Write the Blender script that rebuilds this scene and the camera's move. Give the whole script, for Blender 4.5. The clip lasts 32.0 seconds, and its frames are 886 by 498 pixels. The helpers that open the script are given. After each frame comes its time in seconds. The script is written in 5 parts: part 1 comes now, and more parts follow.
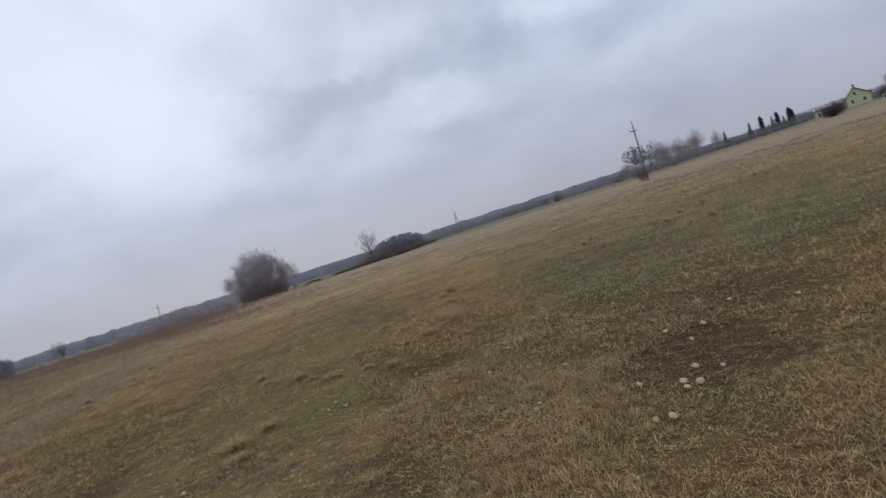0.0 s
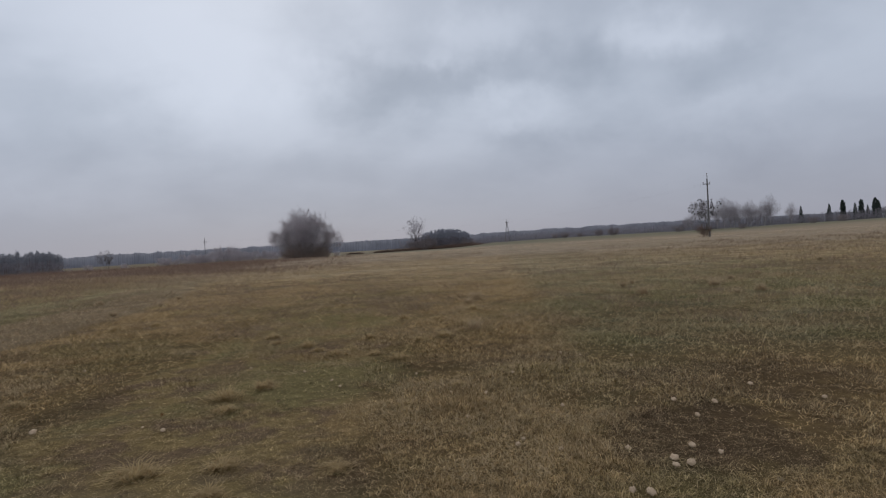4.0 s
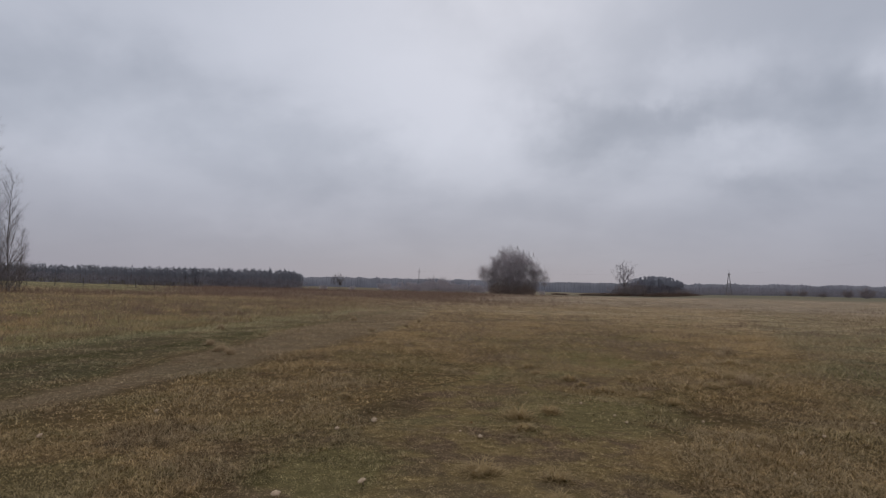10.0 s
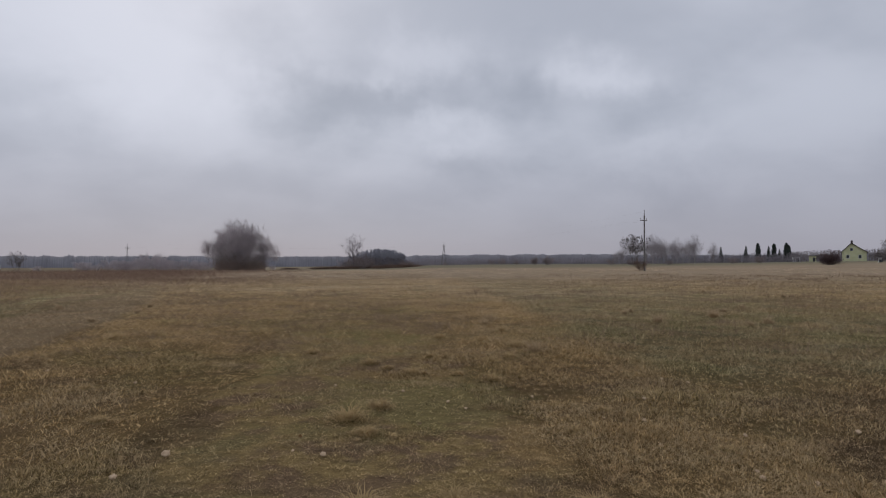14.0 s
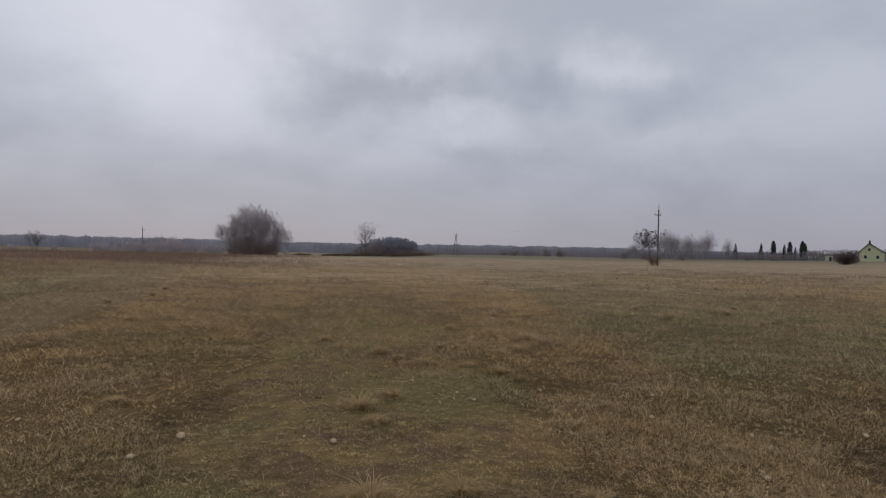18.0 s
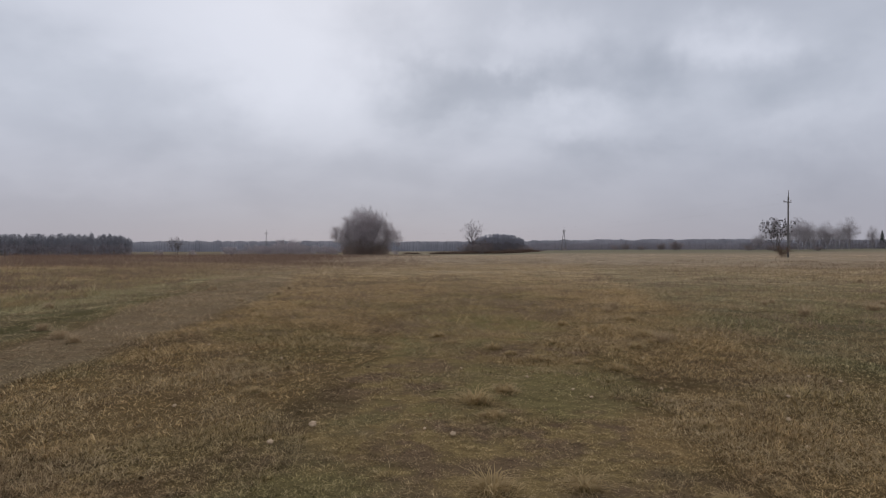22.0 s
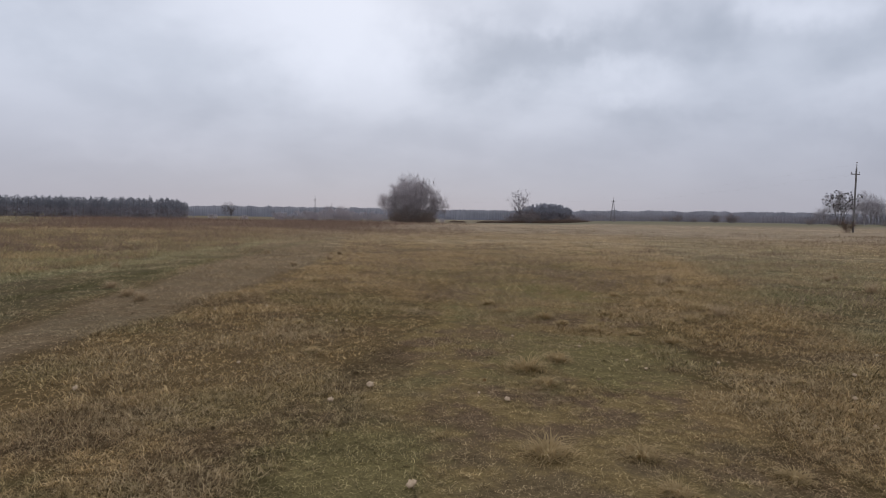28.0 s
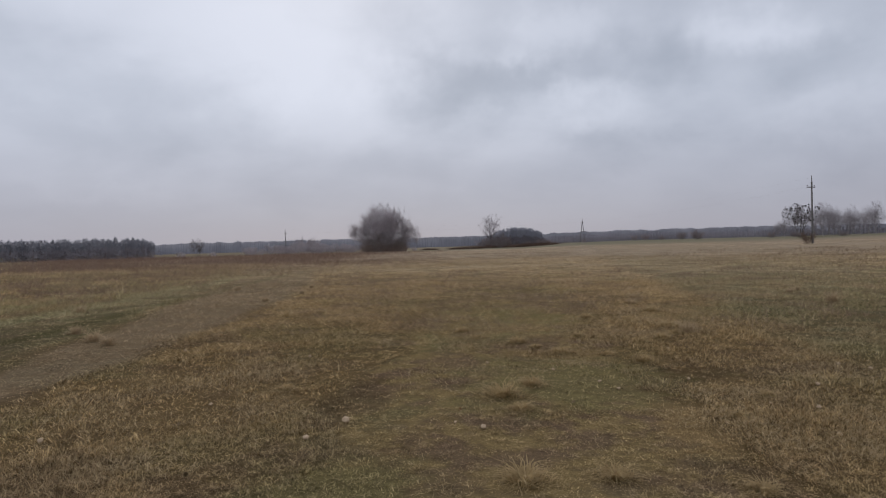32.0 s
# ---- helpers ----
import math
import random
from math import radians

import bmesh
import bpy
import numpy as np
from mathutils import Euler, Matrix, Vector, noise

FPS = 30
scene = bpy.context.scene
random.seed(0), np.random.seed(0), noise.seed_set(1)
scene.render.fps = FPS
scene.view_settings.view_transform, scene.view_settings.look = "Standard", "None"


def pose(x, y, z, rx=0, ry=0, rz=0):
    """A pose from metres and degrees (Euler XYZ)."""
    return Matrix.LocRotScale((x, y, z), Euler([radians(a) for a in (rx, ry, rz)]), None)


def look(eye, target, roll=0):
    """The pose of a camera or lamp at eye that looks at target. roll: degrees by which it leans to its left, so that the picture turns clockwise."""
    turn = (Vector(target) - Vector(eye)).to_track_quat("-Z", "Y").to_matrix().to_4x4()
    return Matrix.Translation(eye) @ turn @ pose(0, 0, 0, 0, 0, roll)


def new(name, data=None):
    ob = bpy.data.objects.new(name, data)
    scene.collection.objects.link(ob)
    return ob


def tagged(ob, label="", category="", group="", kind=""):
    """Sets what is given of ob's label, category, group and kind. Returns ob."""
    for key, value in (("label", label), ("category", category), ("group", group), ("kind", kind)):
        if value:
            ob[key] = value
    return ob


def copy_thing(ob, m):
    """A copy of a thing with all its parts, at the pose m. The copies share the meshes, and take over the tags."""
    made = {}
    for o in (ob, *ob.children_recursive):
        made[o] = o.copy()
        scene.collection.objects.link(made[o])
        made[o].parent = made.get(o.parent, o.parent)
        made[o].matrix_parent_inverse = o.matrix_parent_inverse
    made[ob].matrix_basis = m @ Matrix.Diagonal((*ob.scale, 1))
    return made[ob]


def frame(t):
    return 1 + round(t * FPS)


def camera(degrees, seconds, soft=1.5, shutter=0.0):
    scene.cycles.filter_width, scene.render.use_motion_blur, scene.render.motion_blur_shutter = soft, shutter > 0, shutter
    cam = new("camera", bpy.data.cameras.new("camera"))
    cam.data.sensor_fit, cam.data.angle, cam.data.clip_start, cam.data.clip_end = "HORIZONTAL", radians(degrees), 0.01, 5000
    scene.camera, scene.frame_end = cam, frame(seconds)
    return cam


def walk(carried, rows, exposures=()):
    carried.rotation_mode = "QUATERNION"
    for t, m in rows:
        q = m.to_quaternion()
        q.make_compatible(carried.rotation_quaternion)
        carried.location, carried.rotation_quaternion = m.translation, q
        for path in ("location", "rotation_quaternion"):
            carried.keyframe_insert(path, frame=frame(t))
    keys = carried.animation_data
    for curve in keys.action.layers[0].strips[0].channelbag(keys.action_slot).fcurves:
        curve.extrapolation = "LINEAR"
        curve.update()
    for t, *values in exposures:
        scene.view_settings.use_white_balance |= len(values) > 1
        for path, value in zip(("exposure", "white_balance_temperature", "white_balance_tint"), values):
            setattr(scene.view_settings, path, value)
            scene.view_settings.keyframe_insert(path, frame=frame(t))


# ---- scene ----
cam = camera(73.5, 32.0, soft=1.05, shutter=0.2)
PATH = [  # seconds, x, y, z, heading to the left, tilt up, lean
    (0.0, 2.044, -0.370, 1.454, -5.03, -1.11, -17.04),
    (0.5, 2.241, -0.400, 1.481, 3.05, -1.52, -11.53),
    (1.0, 2.349, -0.431, 1.498, 9.24, 0.33, -17.97),
    (1.5, 2.301, -0.406, 1.520, 6.16, 2.50, -14.17),
    (2.0, 2.330, -0.424, 1.491, 12.37, 3.17, -11.68),
    (2.5, 2.300, -0.355, 1.497, 6.72, 1.36, -8.39),
    (3.0, 2.256, -0.296, 1.466, 1.18, 1.65, -3.60),
    (3.5, 2.242, -0.284, 1.479, -0.84, 0.54, -3.02),
    (5.5, 2.118, -0.624, 1.506, 0.04, -1.12, -3.12),
    (6.0, 2.282, -0.800, 1.456, 11.21, 1.22, -4.61),
    (6.5, 2.387, -0.901, 1.464, 20.82, 1.66, -1.95),
    (7.0, 2.325, -1.034, 1.449, 16.84, 3.21, -3.80),
    (7.5, 2.217, -1.161, 1.433, 17.98, 1.60, 0.56),
    (8.0, 2.032, -1.170, 1.410, 21.47, 2.48, 6.35),
    (8.5, 1.945, -0.993, 1.444, 18.37, -1.12, 5.08),
    (9.0, 1.796, -0.868, 1.450, 14.14, 2.02, 1.83),
    (9.5, 1.560, -0.812, 1.459, 15.83, 4.39, 0.55),
    (10.0, 1.242, -0.793, 1.445, 18.55, 3.62, 1.67),
    (10.5, 0.987, -0.690, 1.423, 19.20, 2.03, 1.39),
    (11.0, 0.776, -0.525, 1.433, 20.92, 1.58, 1.22),
    (11.5, 0.583, -0.356, 1.440, 17.46, 1.49, 0.22),
    (12.0, 0.381, -0.204, 1.413, 14.66, 2.03, 1.45),
    (12.5, 0.256, 0.021, 1.424, 2.37, 0.69, 2.22),
    (13.0, 0.187, 0.191, 1.424, 1.01, -0.19, 1.79),
    (13.5, 0.128, 0.255, 1.469, 3.29, 1.85, -0.90),
    (14.0, 0.092, 0.251, 1.451, -7.40, 1.52, 0.12),
    (14.5, 0.036, 0.236, 1.422, -5.38, 0.49, -1.57),
    (15.0, 0.076, 0.238, 1.471, -1.58, 1.91, -0.94),
    (15.5, 0.148, 0.239, 1.470, -8.75, 4.60, 3.29),
    (17.5, 0.095, 0.196, 1.483, -3.49, 1.90, 0.25),
    (18.0, 0.077, 0.204, 1.482, -6.26, 0.48, 1.61),
    (18.5, 0.076, 0.216, 1.472, -4.96, -1.69, 1.37),
    (19.0, 0.073, 0.215, 1.456, -1.96, -1.31, -1.51),
    (19.5, 0.028, 0.213, 1.464, 0.45, 0.60, 0.58),
    (20.0, 0.017, 0.196, 1.457, 2.28, 0.27, 1.53),
    (20.5, 0.008, 0.178, 1.459, 3.12, -0.45, 1.78),
    (21.0, 0.015, 0.175, 1.478, 2.55, 0.77, 0.54),
    (21.5, 0.007, 0.154, 1.482, 4.33, 0.57, 0.21),
    (22.0, 0.022, 0.156, 1.478, 4.01, 0.03, 0.27),
    (22.5, 0.025, 0.169, 1.470, 2.54, 0.20, 0.03),
    (23.0, 0.035, 0.175, 1.459, 1.96, -0.48, -0.23),
    (23.5, 0.028, 0.170, 1.465, 2.16, -0.03, 0.21),
    (24.0, 0.044, 0.166, 1.468, 1.26, 0.68, 0.73),
    (24.5, 0.025, 0.157, 1.468, 1.93, 0.34, 0.91),
    (25.0, 0.007, 0.138, 1.466, 3.33, -0.29, 1.64),
    (25.5, 0.013, 0.126, 1.465, 3.14, -0.32, 1.50),
    (27.5, -0.056, 0.115, 1.475, 6.36, -2.30, 1.29),
    (28.0, -0.074, 0.134, 1.462, 8.37, -3.07, 1.23),
    (28.5, -0.073, 0.148, 1.460, 8.35, -2.96, 0.90),
    (29.0, -0.070, 0.148, 1.479, 7.80, -1.70, 0.46),
    (29.5, -0.078, 0.143, 1.485, 8.69, -0.76, 0.76),
    (30.0, -0.053, 0.117, 1.492, 6.97, -0.22, 0.53),
    (30.5, -0.063, 0.086, 1.488, 5.71, -1.19, -1.05),
    (31.0, -0.065, 0.082, 1.500, 8.15, 0.07, -0.45),
    (31.5, -0.041, 0.078, 1.493, 7.65, 0.18, -0.68),
    (32.0, -0.037, 0.076, 1.489, 5.75, -0.41, -1.22),
]


def aim(x, y, z, yaw, tilt, lean):
    a, b = radians(yaw), radians(tilt)
    way = Vector((-math.sin(a) * math.cos(b), math.cos(a) * math.cos(b), math.sin(b)))
    return look((x, y, z), Vector((x, y, z)) + way, lean)


walk(cam, [(r[0], aim(*r[1:])) for r in PATH], [(0, 0.12, 6080, 8), (1, 0.04, 6050, 7), (2, -0.18, 6050, 7), (3, -0.17, 6170, 8), (6, -0.1, 6300, 9), (8, -0.17, 6450, 10), (11, -0.22, 6500, 12), (12.2, -0.13, 6500, 12), (14, -0.13, 6500, 12), (16, -0.10, 6520, 12), (18, -0.16, 6530, 12), (19.5, 0.0, 6550, 12), (24, -0.03, 6480, 11), (28, 0.13, 6400, 11), (32, 0.0, 6420, 11)])

# ---- world and light: thick overcast, the sun behind the cloud ahead to the left ----
SUN_AZ, SUN_EL = -14.0, 34.0          # degrees; azimuth to the right of +y
sun_way = Vector((math.sin(radians(SUN_AZ)) * math.cos(radians(SUN_EL)), math.cos(radians(SUN_AZ)) * math.cos(radians(SUN_EL)), math.sin(radians(SUN_EL))))
world = bpy.data.worlds.new("overcast_sky")
scene.world = world
world.use_nodes = True


class Net:
    """A short way to write node trees."""

    def __init__(self, tree):
        self.t = tree

    def n(self, kind, ins=None, **props):
        node = self.t.nodes.new(kind)
        for k, v in props.items():
            setattr(node, k, v)
        for k, v in (ins or {}).items():
            if isinstance(v, bpy.types.NodeSocket):
                self.t.links.new(v, node.inputs[k])
            else:
                node.inputs[k].default_value = v
        return node

    def math(self, op, a, b=0.0, clamp=False):
        return self.n("ShaderNodeMath", {0: a, 1: b}, operation=op, use_clamp=clamp).outputs[0]

    def vmath(self, op, a, b=(0, 0, 0), out=0):
        return self.n("ShaderNodeVectorMath", {0: a, 1: b}, operation=op).outputs[out]

    def noise(self, vec, scale, detail=4.0, rough=0.55, distort=0.0):
        return self.n("ShaderNodeTexNoise", {"Vector": vec, "Scale": scale, "Detail": detail, "Roughness": rough, "Distortion": distort}).outputs["Fac"]

    def span(self, v, lo, hi, a=0.0, b=1.0):
        return self.n("ShaderNodeMapRange", {0: v, 1: lo, 2: hi, 3: a, 4: b}, interpolation_type="SMOOTHSTEP").outputs[0]

    def mix(self, f, a, b):
        node = self.n("ShaderNodeMix", {0: f}, data_type="RGBA")
        for slot, v in ((6, a), (7, b)):
            if isinstance(v, bpy.types.NodeSocket):
                self.t.links.new(v, node.inputs[slot])
            else:
                node.inputs[slot].default_value = (*v[:3], 1.0)
        return node.outputs[2]

    def scaled(self, col, f):
        return self.n("ShaderNodeVectorMath", {0: col, 3: f}, operation="SCALE").outputs[0]


# broken places in the cloud sheet: bearing, height, half width, half height (degrees), lighter (+) or darker (-)
CLOUDS = ((-18, 17, 8, 5, 0.50), (-10, 25, 11, 4, 0.25), (-27, 21, 8, 5, 0.20), (5, 20, 3.8, 2.2, 0.30), (8, 12.5, 4.2, 1.4, 0.24), (0.8, 17.6, 2.8, 1.1, 0.22), (21.7, 17.5, 3.4, 1.8, 0.45), (-35, 5, 6.5, 0.9, 0.25), (-52, 9, 5.5, 2, 0.30), (-30, 15.5, 5, 2, 0.12),
          (28, 10.5, 6, 1.2, 0.15), (-42, 22, 9, 5, 0.18), (-4, 14.5, 6.5, 3.2, -0.38), (4, 15, 5, 1.6, -0.26), (14, 16.5, 4.5, 3.5, -0.36), (27, 14, 6, 2.5, -0.24), (26, 7, 6.5, 1.3, -0.20), (-32, 9.5, 5.5, 2.2, -0.12), (10, 9.6, 6, 1.1, -0.20), (-48, 17, 8, 3, -0.26), (-20, 8, 8, 1.5, -0.06), (17, 6.5, 11, 2.6, -0.20), (-38, 11, 9, 3, 0.12), (-42, 7, 13, 3.5, 0.15))


def build_sky():
    w = Net(world.node_tree)
    w.t.nodes.clear()
    way = w.n("ShaderNodeTexCoord").outputs["Generated"]
    part_ = w.n("ShaderNodeSeparateXYZ", {0: way})
    up = w.math("MAXIMUM", part_.outputs[2], 0.0)
    flat = w.math("DIVIDE", 1.0, w.math("ADD", up, 0.42))
    dome = w.vmath("MULTIPLY", way, (1, 1, 0))
    dome = w.n("ShaderNodeVectorMath", {0: dome, 3: flat}, operation="SCALE").outputs[0]
    turned = w.n("ShaderNodeMapping", {"Vector": dome, "Rotation": (0, 0, radians(-18)), "Scale": (1.0, 1.15, 1), "Location": (2.3, 0.4, 0)}).outputs[0]
    big = w.noise(turned, 1.0, 2.0, 0.5, 0.2)
    mid = w.noise(turned, 2.3, 4.0, 0.5, 0.22)
    fine = w.noise(turned, 6.0, 4.0, 0.55, 0.2)
    cover = w.math("ADD", w.math("ADD", w.math("MULTIPLY", big, 0.45), w.math("MULTIPLY", mid, 0.44)), w.math("MULTIPLY", fine, 0.11))
    lit = w.math("ADD", w.math("MULTIPLY", w.span(cover, 0.38, 0.62), 0.46), 0.26)
    drift = w.math("SUBTRACT", w.noise(way, 6.0, 4.0, 0.6), 0.5)
    lift = w.math("SUBTRACT", w.noise(w.vmath("ADD", way, (5.0, 2.0, 1.0)), 9.0, 4.0, 0.6), 0.5)
    bearing = w.math("ADD", w.math("ARCTAN2", part_.outputs[0], part_.outputs[1]), w.math("MULTIPLY", drift, 0.28))
    height = w.math("ADD", w.math("ARCSINE", part_.outputs[2]), w.math("MULTIPLY", lift, 0.13))
    for az, el, wide, high, share in CLOUDS:
        dx = w.math("DIVIDE", w.math("SUBTRACT", bearing, radians(az)), radians(wide))
        dy = w.math("DIVIDE", w.math("SUBTRACT", height, radians(el)), radians(high))
        near = w.math("POWER", 2.718, w.math("MULTIPLY", w.math("ADD", w.math("MULTIPLY", dx, dx), w.math("MULTIPLY", dy, dy)), -1.0))
        lit = w.math("ADD", lit, w.math("MULTIPLY", near, share))
    lit = w.math("MINIMUM", w.math("MAXIMUM", lit, 0.0), 1.25)
    near_sun = w.math("MAXIMUM", w.n("ShaderNodeVectorMath", {0: way, 1: tuple(sun_way)}, operation="DOT_PRODUCT").outputs["Value"], 0.0)
    glow = w.math("POWER", near_sun, 9.0)
    cloud = w.mix(lit, (0.372, 0.408, 0.480), (0.640, 0.676, 0.765))
    cloud = w.mix(w.math("MULTIPLY", glow, w.span(lit, 0.1, 0.9, 0.1, 0.6)), cloud, (0.80, 0.835, 0.925))
    low = w.span(up, 0.0, 0.25, 1.0, 0.0)
    cloud = w.mix(w.math("MULTIPLY", low, 0.86), cloud, (0.340, 0.336, 0.402))
    cloud = w.scaled(cloud, w.span(up, 0.42, 1.0, 1.0, 2.3))
    clear = w.n("ShaderNodeTexSky", sky_type="NISHITA", sun_disc=False, sun_elevation=radians(SUN_EL), sun_rotation=radians(SUN_AZ))
    clear = w.scaled(clear.outputs[0], 0.1)
    sky = w.mix(0.94, clear, cloud)
    bg = w.n("ShaderNodeBackground", {"Color": sky, "Strength": 1.0})
    w.n("ShaderNodeOutputWorld", {"Surface": bg.outputs[0]})


build_sky()
sun = new("sun", bpy.data.lights.new("sun", "SUN"))
sun.data.energy, sun.data.angle, sun.data.color = 1.0, radians(50), (1.0, 0.97, 0.93)
sun.matrix_world = look(sun_way * 50, (0, 0, 0))

# ---- materials ----


def material(name, rough=0.9, spec=0.2):
    m = bpy.data.materials.new(name)
    m.use_nodes = True
    w = Net(m.node_tree)
    bsdf = m.node_tree.nodes["Principled BSDF"]
    bsdf.inputs["Roughness"].default_value = rough
    bsdf.inputs["Specular IOR Level"].default_value = spec
    return m, w, bsdf


def join(w, a, b):
    w.t.links.new(a, b)


def bump(w, bsdf, height, strength, distance):
    node = w.n("ShaderNodeBump", {"Height": height, "Strength": strength, "Distance": distance})
    join(w, node.outputs[0], bsdf.inputs["Normal"])


def let_through(m, w, bsdf, col, share):
    """Thin blades and leaves pass part of the light on."""
    thin = w.n("ShaderNodeBsdfTranslucent", {"Color": col})
    both = w.n("ShaderNodeMixShader", {0: share, 1: bsdf.outputs[0], 2: thin.outputs[0]})
    join(w, both.outputs[0], m.node_tree.nodes["Material Output"].inputs["Surface"])


def field_colour(w):
    """Colour of the sward by place: a trodden lane with straw on both sides, a mown track, greener grass, far weeds. Returns colour, place, and where the sward is short."""
    pos = w.n("ShaderNodeNewGeometry").outputs["Position"]
    xyz = w.n("ShaderNodeSeparateXYZ", {0: pos})
    x, y = xyz.outputs[0], xyz.outputs[1]
    warp = w.math("SUBTRACT", w.noise(pos, 0.55, 5.0, 0.62), 0.5)
    ragged = w.math("SUBTRACT", w.noise(w.vmath("ADD", pos, (13.0, 5.0, 0)), 2.6, 3.0, 0.6), 0.5)
    shift = w.math("ADD", w.math("MULTIPLY", warp, 2.6), w.math("MULTIPLY", ragged, 0.9))
    xs = w.math("ADD", x, shift)
    patch = w.noise(pos, 0.9, 4.0, 0.6)
    wide = w.noise(w.vmath("ADD", pos, (31.0, 7.0, 0)), 0.33, 4.0, 0.6)
    fleck = w.noise(pos, 4.0, 3.0, 0.6)
    fine = w.noise(w.vmath("ADD", pos, (3.0, 41.0, 0)), 2.2, 4.0, 0.65)
    straw = w.mix(fleck, (0.226, 0.148, 0.066), (0.366, 0.246, 0.115))
    moss = w.mix(fleck, (0.152, 0.124, 0.052), (0.240, 0.195, 0.085))
    earth = w.mix(fleck, (0.146, 0.096, 0.058), (0.232, 0.154, 0.091))
    mown = w.mix(fleck, (0.180, 0.132, 0.084), (0.275, 0.206, 0.130))
    pale = w.mix(fleck, (0.162, 0.138, 0.074), (0.272, 0.228, 0.128))
    olive = w.mix(fleck, (0.138, 0.118, 0.050), (0.222, 0.190, 0.082))
    red = w.mix(fleck, (0.116, 0.068, 0.047), (0.184, 0.112, 0.074))
    # straw strips, mottled with damp brown
    col = w.mix(w.span(patch, 0.44, 0.66, 0.0, 0.55), straw, earth)
    col = w.mix(w.span(wide, 0.52, 0.64, 0.0, 0.45), col, moss)
    # the trodden lane up the middle
    lane = w.math("MULTIPLY", w.span(xs, -2.0, -1.3), w.span(xs, 1.2, 2.1, 1.0, 0.0))
    lane = w.math("MULTIPLY", lane, w.span(y, 11.0, 30.0, 1.0, 0.25))
    sward = w.mix(w.span(fine, 0.38, 0.60), w.mix(w.math("MULTIPLY", w.span(wide, 0.42, 0.58), w.span(y, 3.5, 6.5, 0.35, 1.0)), earth, moss), w.mix(0.35, straw, moss))
    sward = w.mix(w.span(patch, 0.52, 0.62, 0.0, 0.7), sward, earth)
    col = w.mix(lane, col, sward)

    def spots(col, seats, other, rough=2.0):
        for px, py, rx, ry, share in seats:
            off = w.vmath("MULTIPLY", w.vmath("SUBTRACT", pos, (px, py, 0)), (1 / rx, 1 / ry, 0))
            far = w.math("ADD", w.vmath("LENGTH", off, out="Value"), w.math("MULTIPLY", w.math("ADD", warp, ragged), rough))
            col = w.mix(w.span(far, 0.45, 1.15, share, 0.0), col, other)
        return col

    damp = w.scaled(earth, 0.78)
    col = spots(col, ((-1.5, 5.5, 0.4, 0.9, 0.55), (-2.9, 3.6, 0.6, 0.5, 0.55), (-1.9, 3.3, 0.5, 0.5, 0.5), (-0.2, 9.0, 1.1, 0.8, 0.4), (2.0, 6.9, 0.9, 0.5, 0.4), (4.0, 3.9, 0.9, 0.9, 0.75), (3.4, 7.1, 0.8, 0.5, 0.5), (5.1, 5.4, 1.1, 1.0, 0.6)), damp)
    col = spots(col, ((-1.1, 3.4, 0.75, 0.7, 0.85), (-2.9, 2.3, 0.9, 0.6, 0.6), (0.9, 6.4, 1.1, 1.1, 0.55), (1.3, 3.2, 0.6, 0.4, 0.3), (3.6, 3.0, 0.8, 0.5, 0.5), (-5.6, 7.0, 1.2, 1.0, 0.5), (0.3, 6.6, 1.0, 1.6, 0.6)), w.scaled(moss, 1.05))
    col = spots(col, ((1.75, 4.9, 0.65, 0.9, 0.9), (2.9, 5.0, 0.8, 1.3, 0.85), (2.5, 3.6, 0.7, 0.7, 0.8), (1.9, 9.3, 1.2, 0.5, 0.8), (0.7, 8.2, 0.8, 0.35, 0.7), (2.6, 10.6, 1.1, 0.4, 0.7), (0.2, 10.4, 0.9, 0.4, 0.6)), w.scaled(straw, 0.92))
    # short grey-green grass on the other side
    right = w.math("MULTIPLY", w.span(w.math("SUBTRACT", xs, w.math("MULTIPLY", y, 0.10)), 2.7, 4.2), w.span(xs, 12.0, 22.0, 1.0, 0.25))
    right = w.math("MULTIPLY", right, w.span(y, 5.6, 8.0))
    col = w.mix(w.math("MULTIPLY", right, w.span(patch, 0.36, 0.62, 0.95, 0.35)), col, w.scaled(pale, 0.9))
    col = w.mix(w.math("MULTIPLY", right, w.span(wide, 0.47, 0.58, 0.0, 0.5)), col, olive)
    # the mown track bending away on the left, its pale verge, and the rough land beyond
    y2 = w.math("MULTIPLY", y, y)
    edge_in = w.math("ADD", w.math("ADD", x, w.math("MULTIPLY", shift, 0.4)), w.math("ADD", w.math("MULTIPLY", y2, 0.0055), 4.8))
    edge_out = w.math("ADD", w.math("ADD", x, w.math("MULTIPLY", shift, 0.25)), w.math("ADD", w.math("MULTIPLY", y, 0.29), 4.6))
    track = w.math("MULTIPLY", w.span(edge_in, -0.35, 0.25, 1.0, 0.0), w.span(edge_out, -0.3, 0.3))
    track = w.math("MULTIPLY", track, w.span(y, 20.0, 46.0, 1.0, 0.15))
    col = w.mix(w.math("MULTIPLY", track, 0.8), col, w.mix(w.span(fine, 0.42, 0.62, 0.0, 0.5), mown, earth))
    beyond = w.span(edge_out, -0.4, 0.3, 1.0, 0.0)
    rough_col = w.mix(w.span(patch, 0.42, 0.58), olive, w.mix(0.25, straw, earth))
    rough_col = w.mix(w.span(wide, 0.38, 0.50, 0.6, 0.0), rough_col, red)
    col = w.mix(w.math("MULTIPLY", beyond, 0.95), col, w.scaled(rough_col, 1.06))
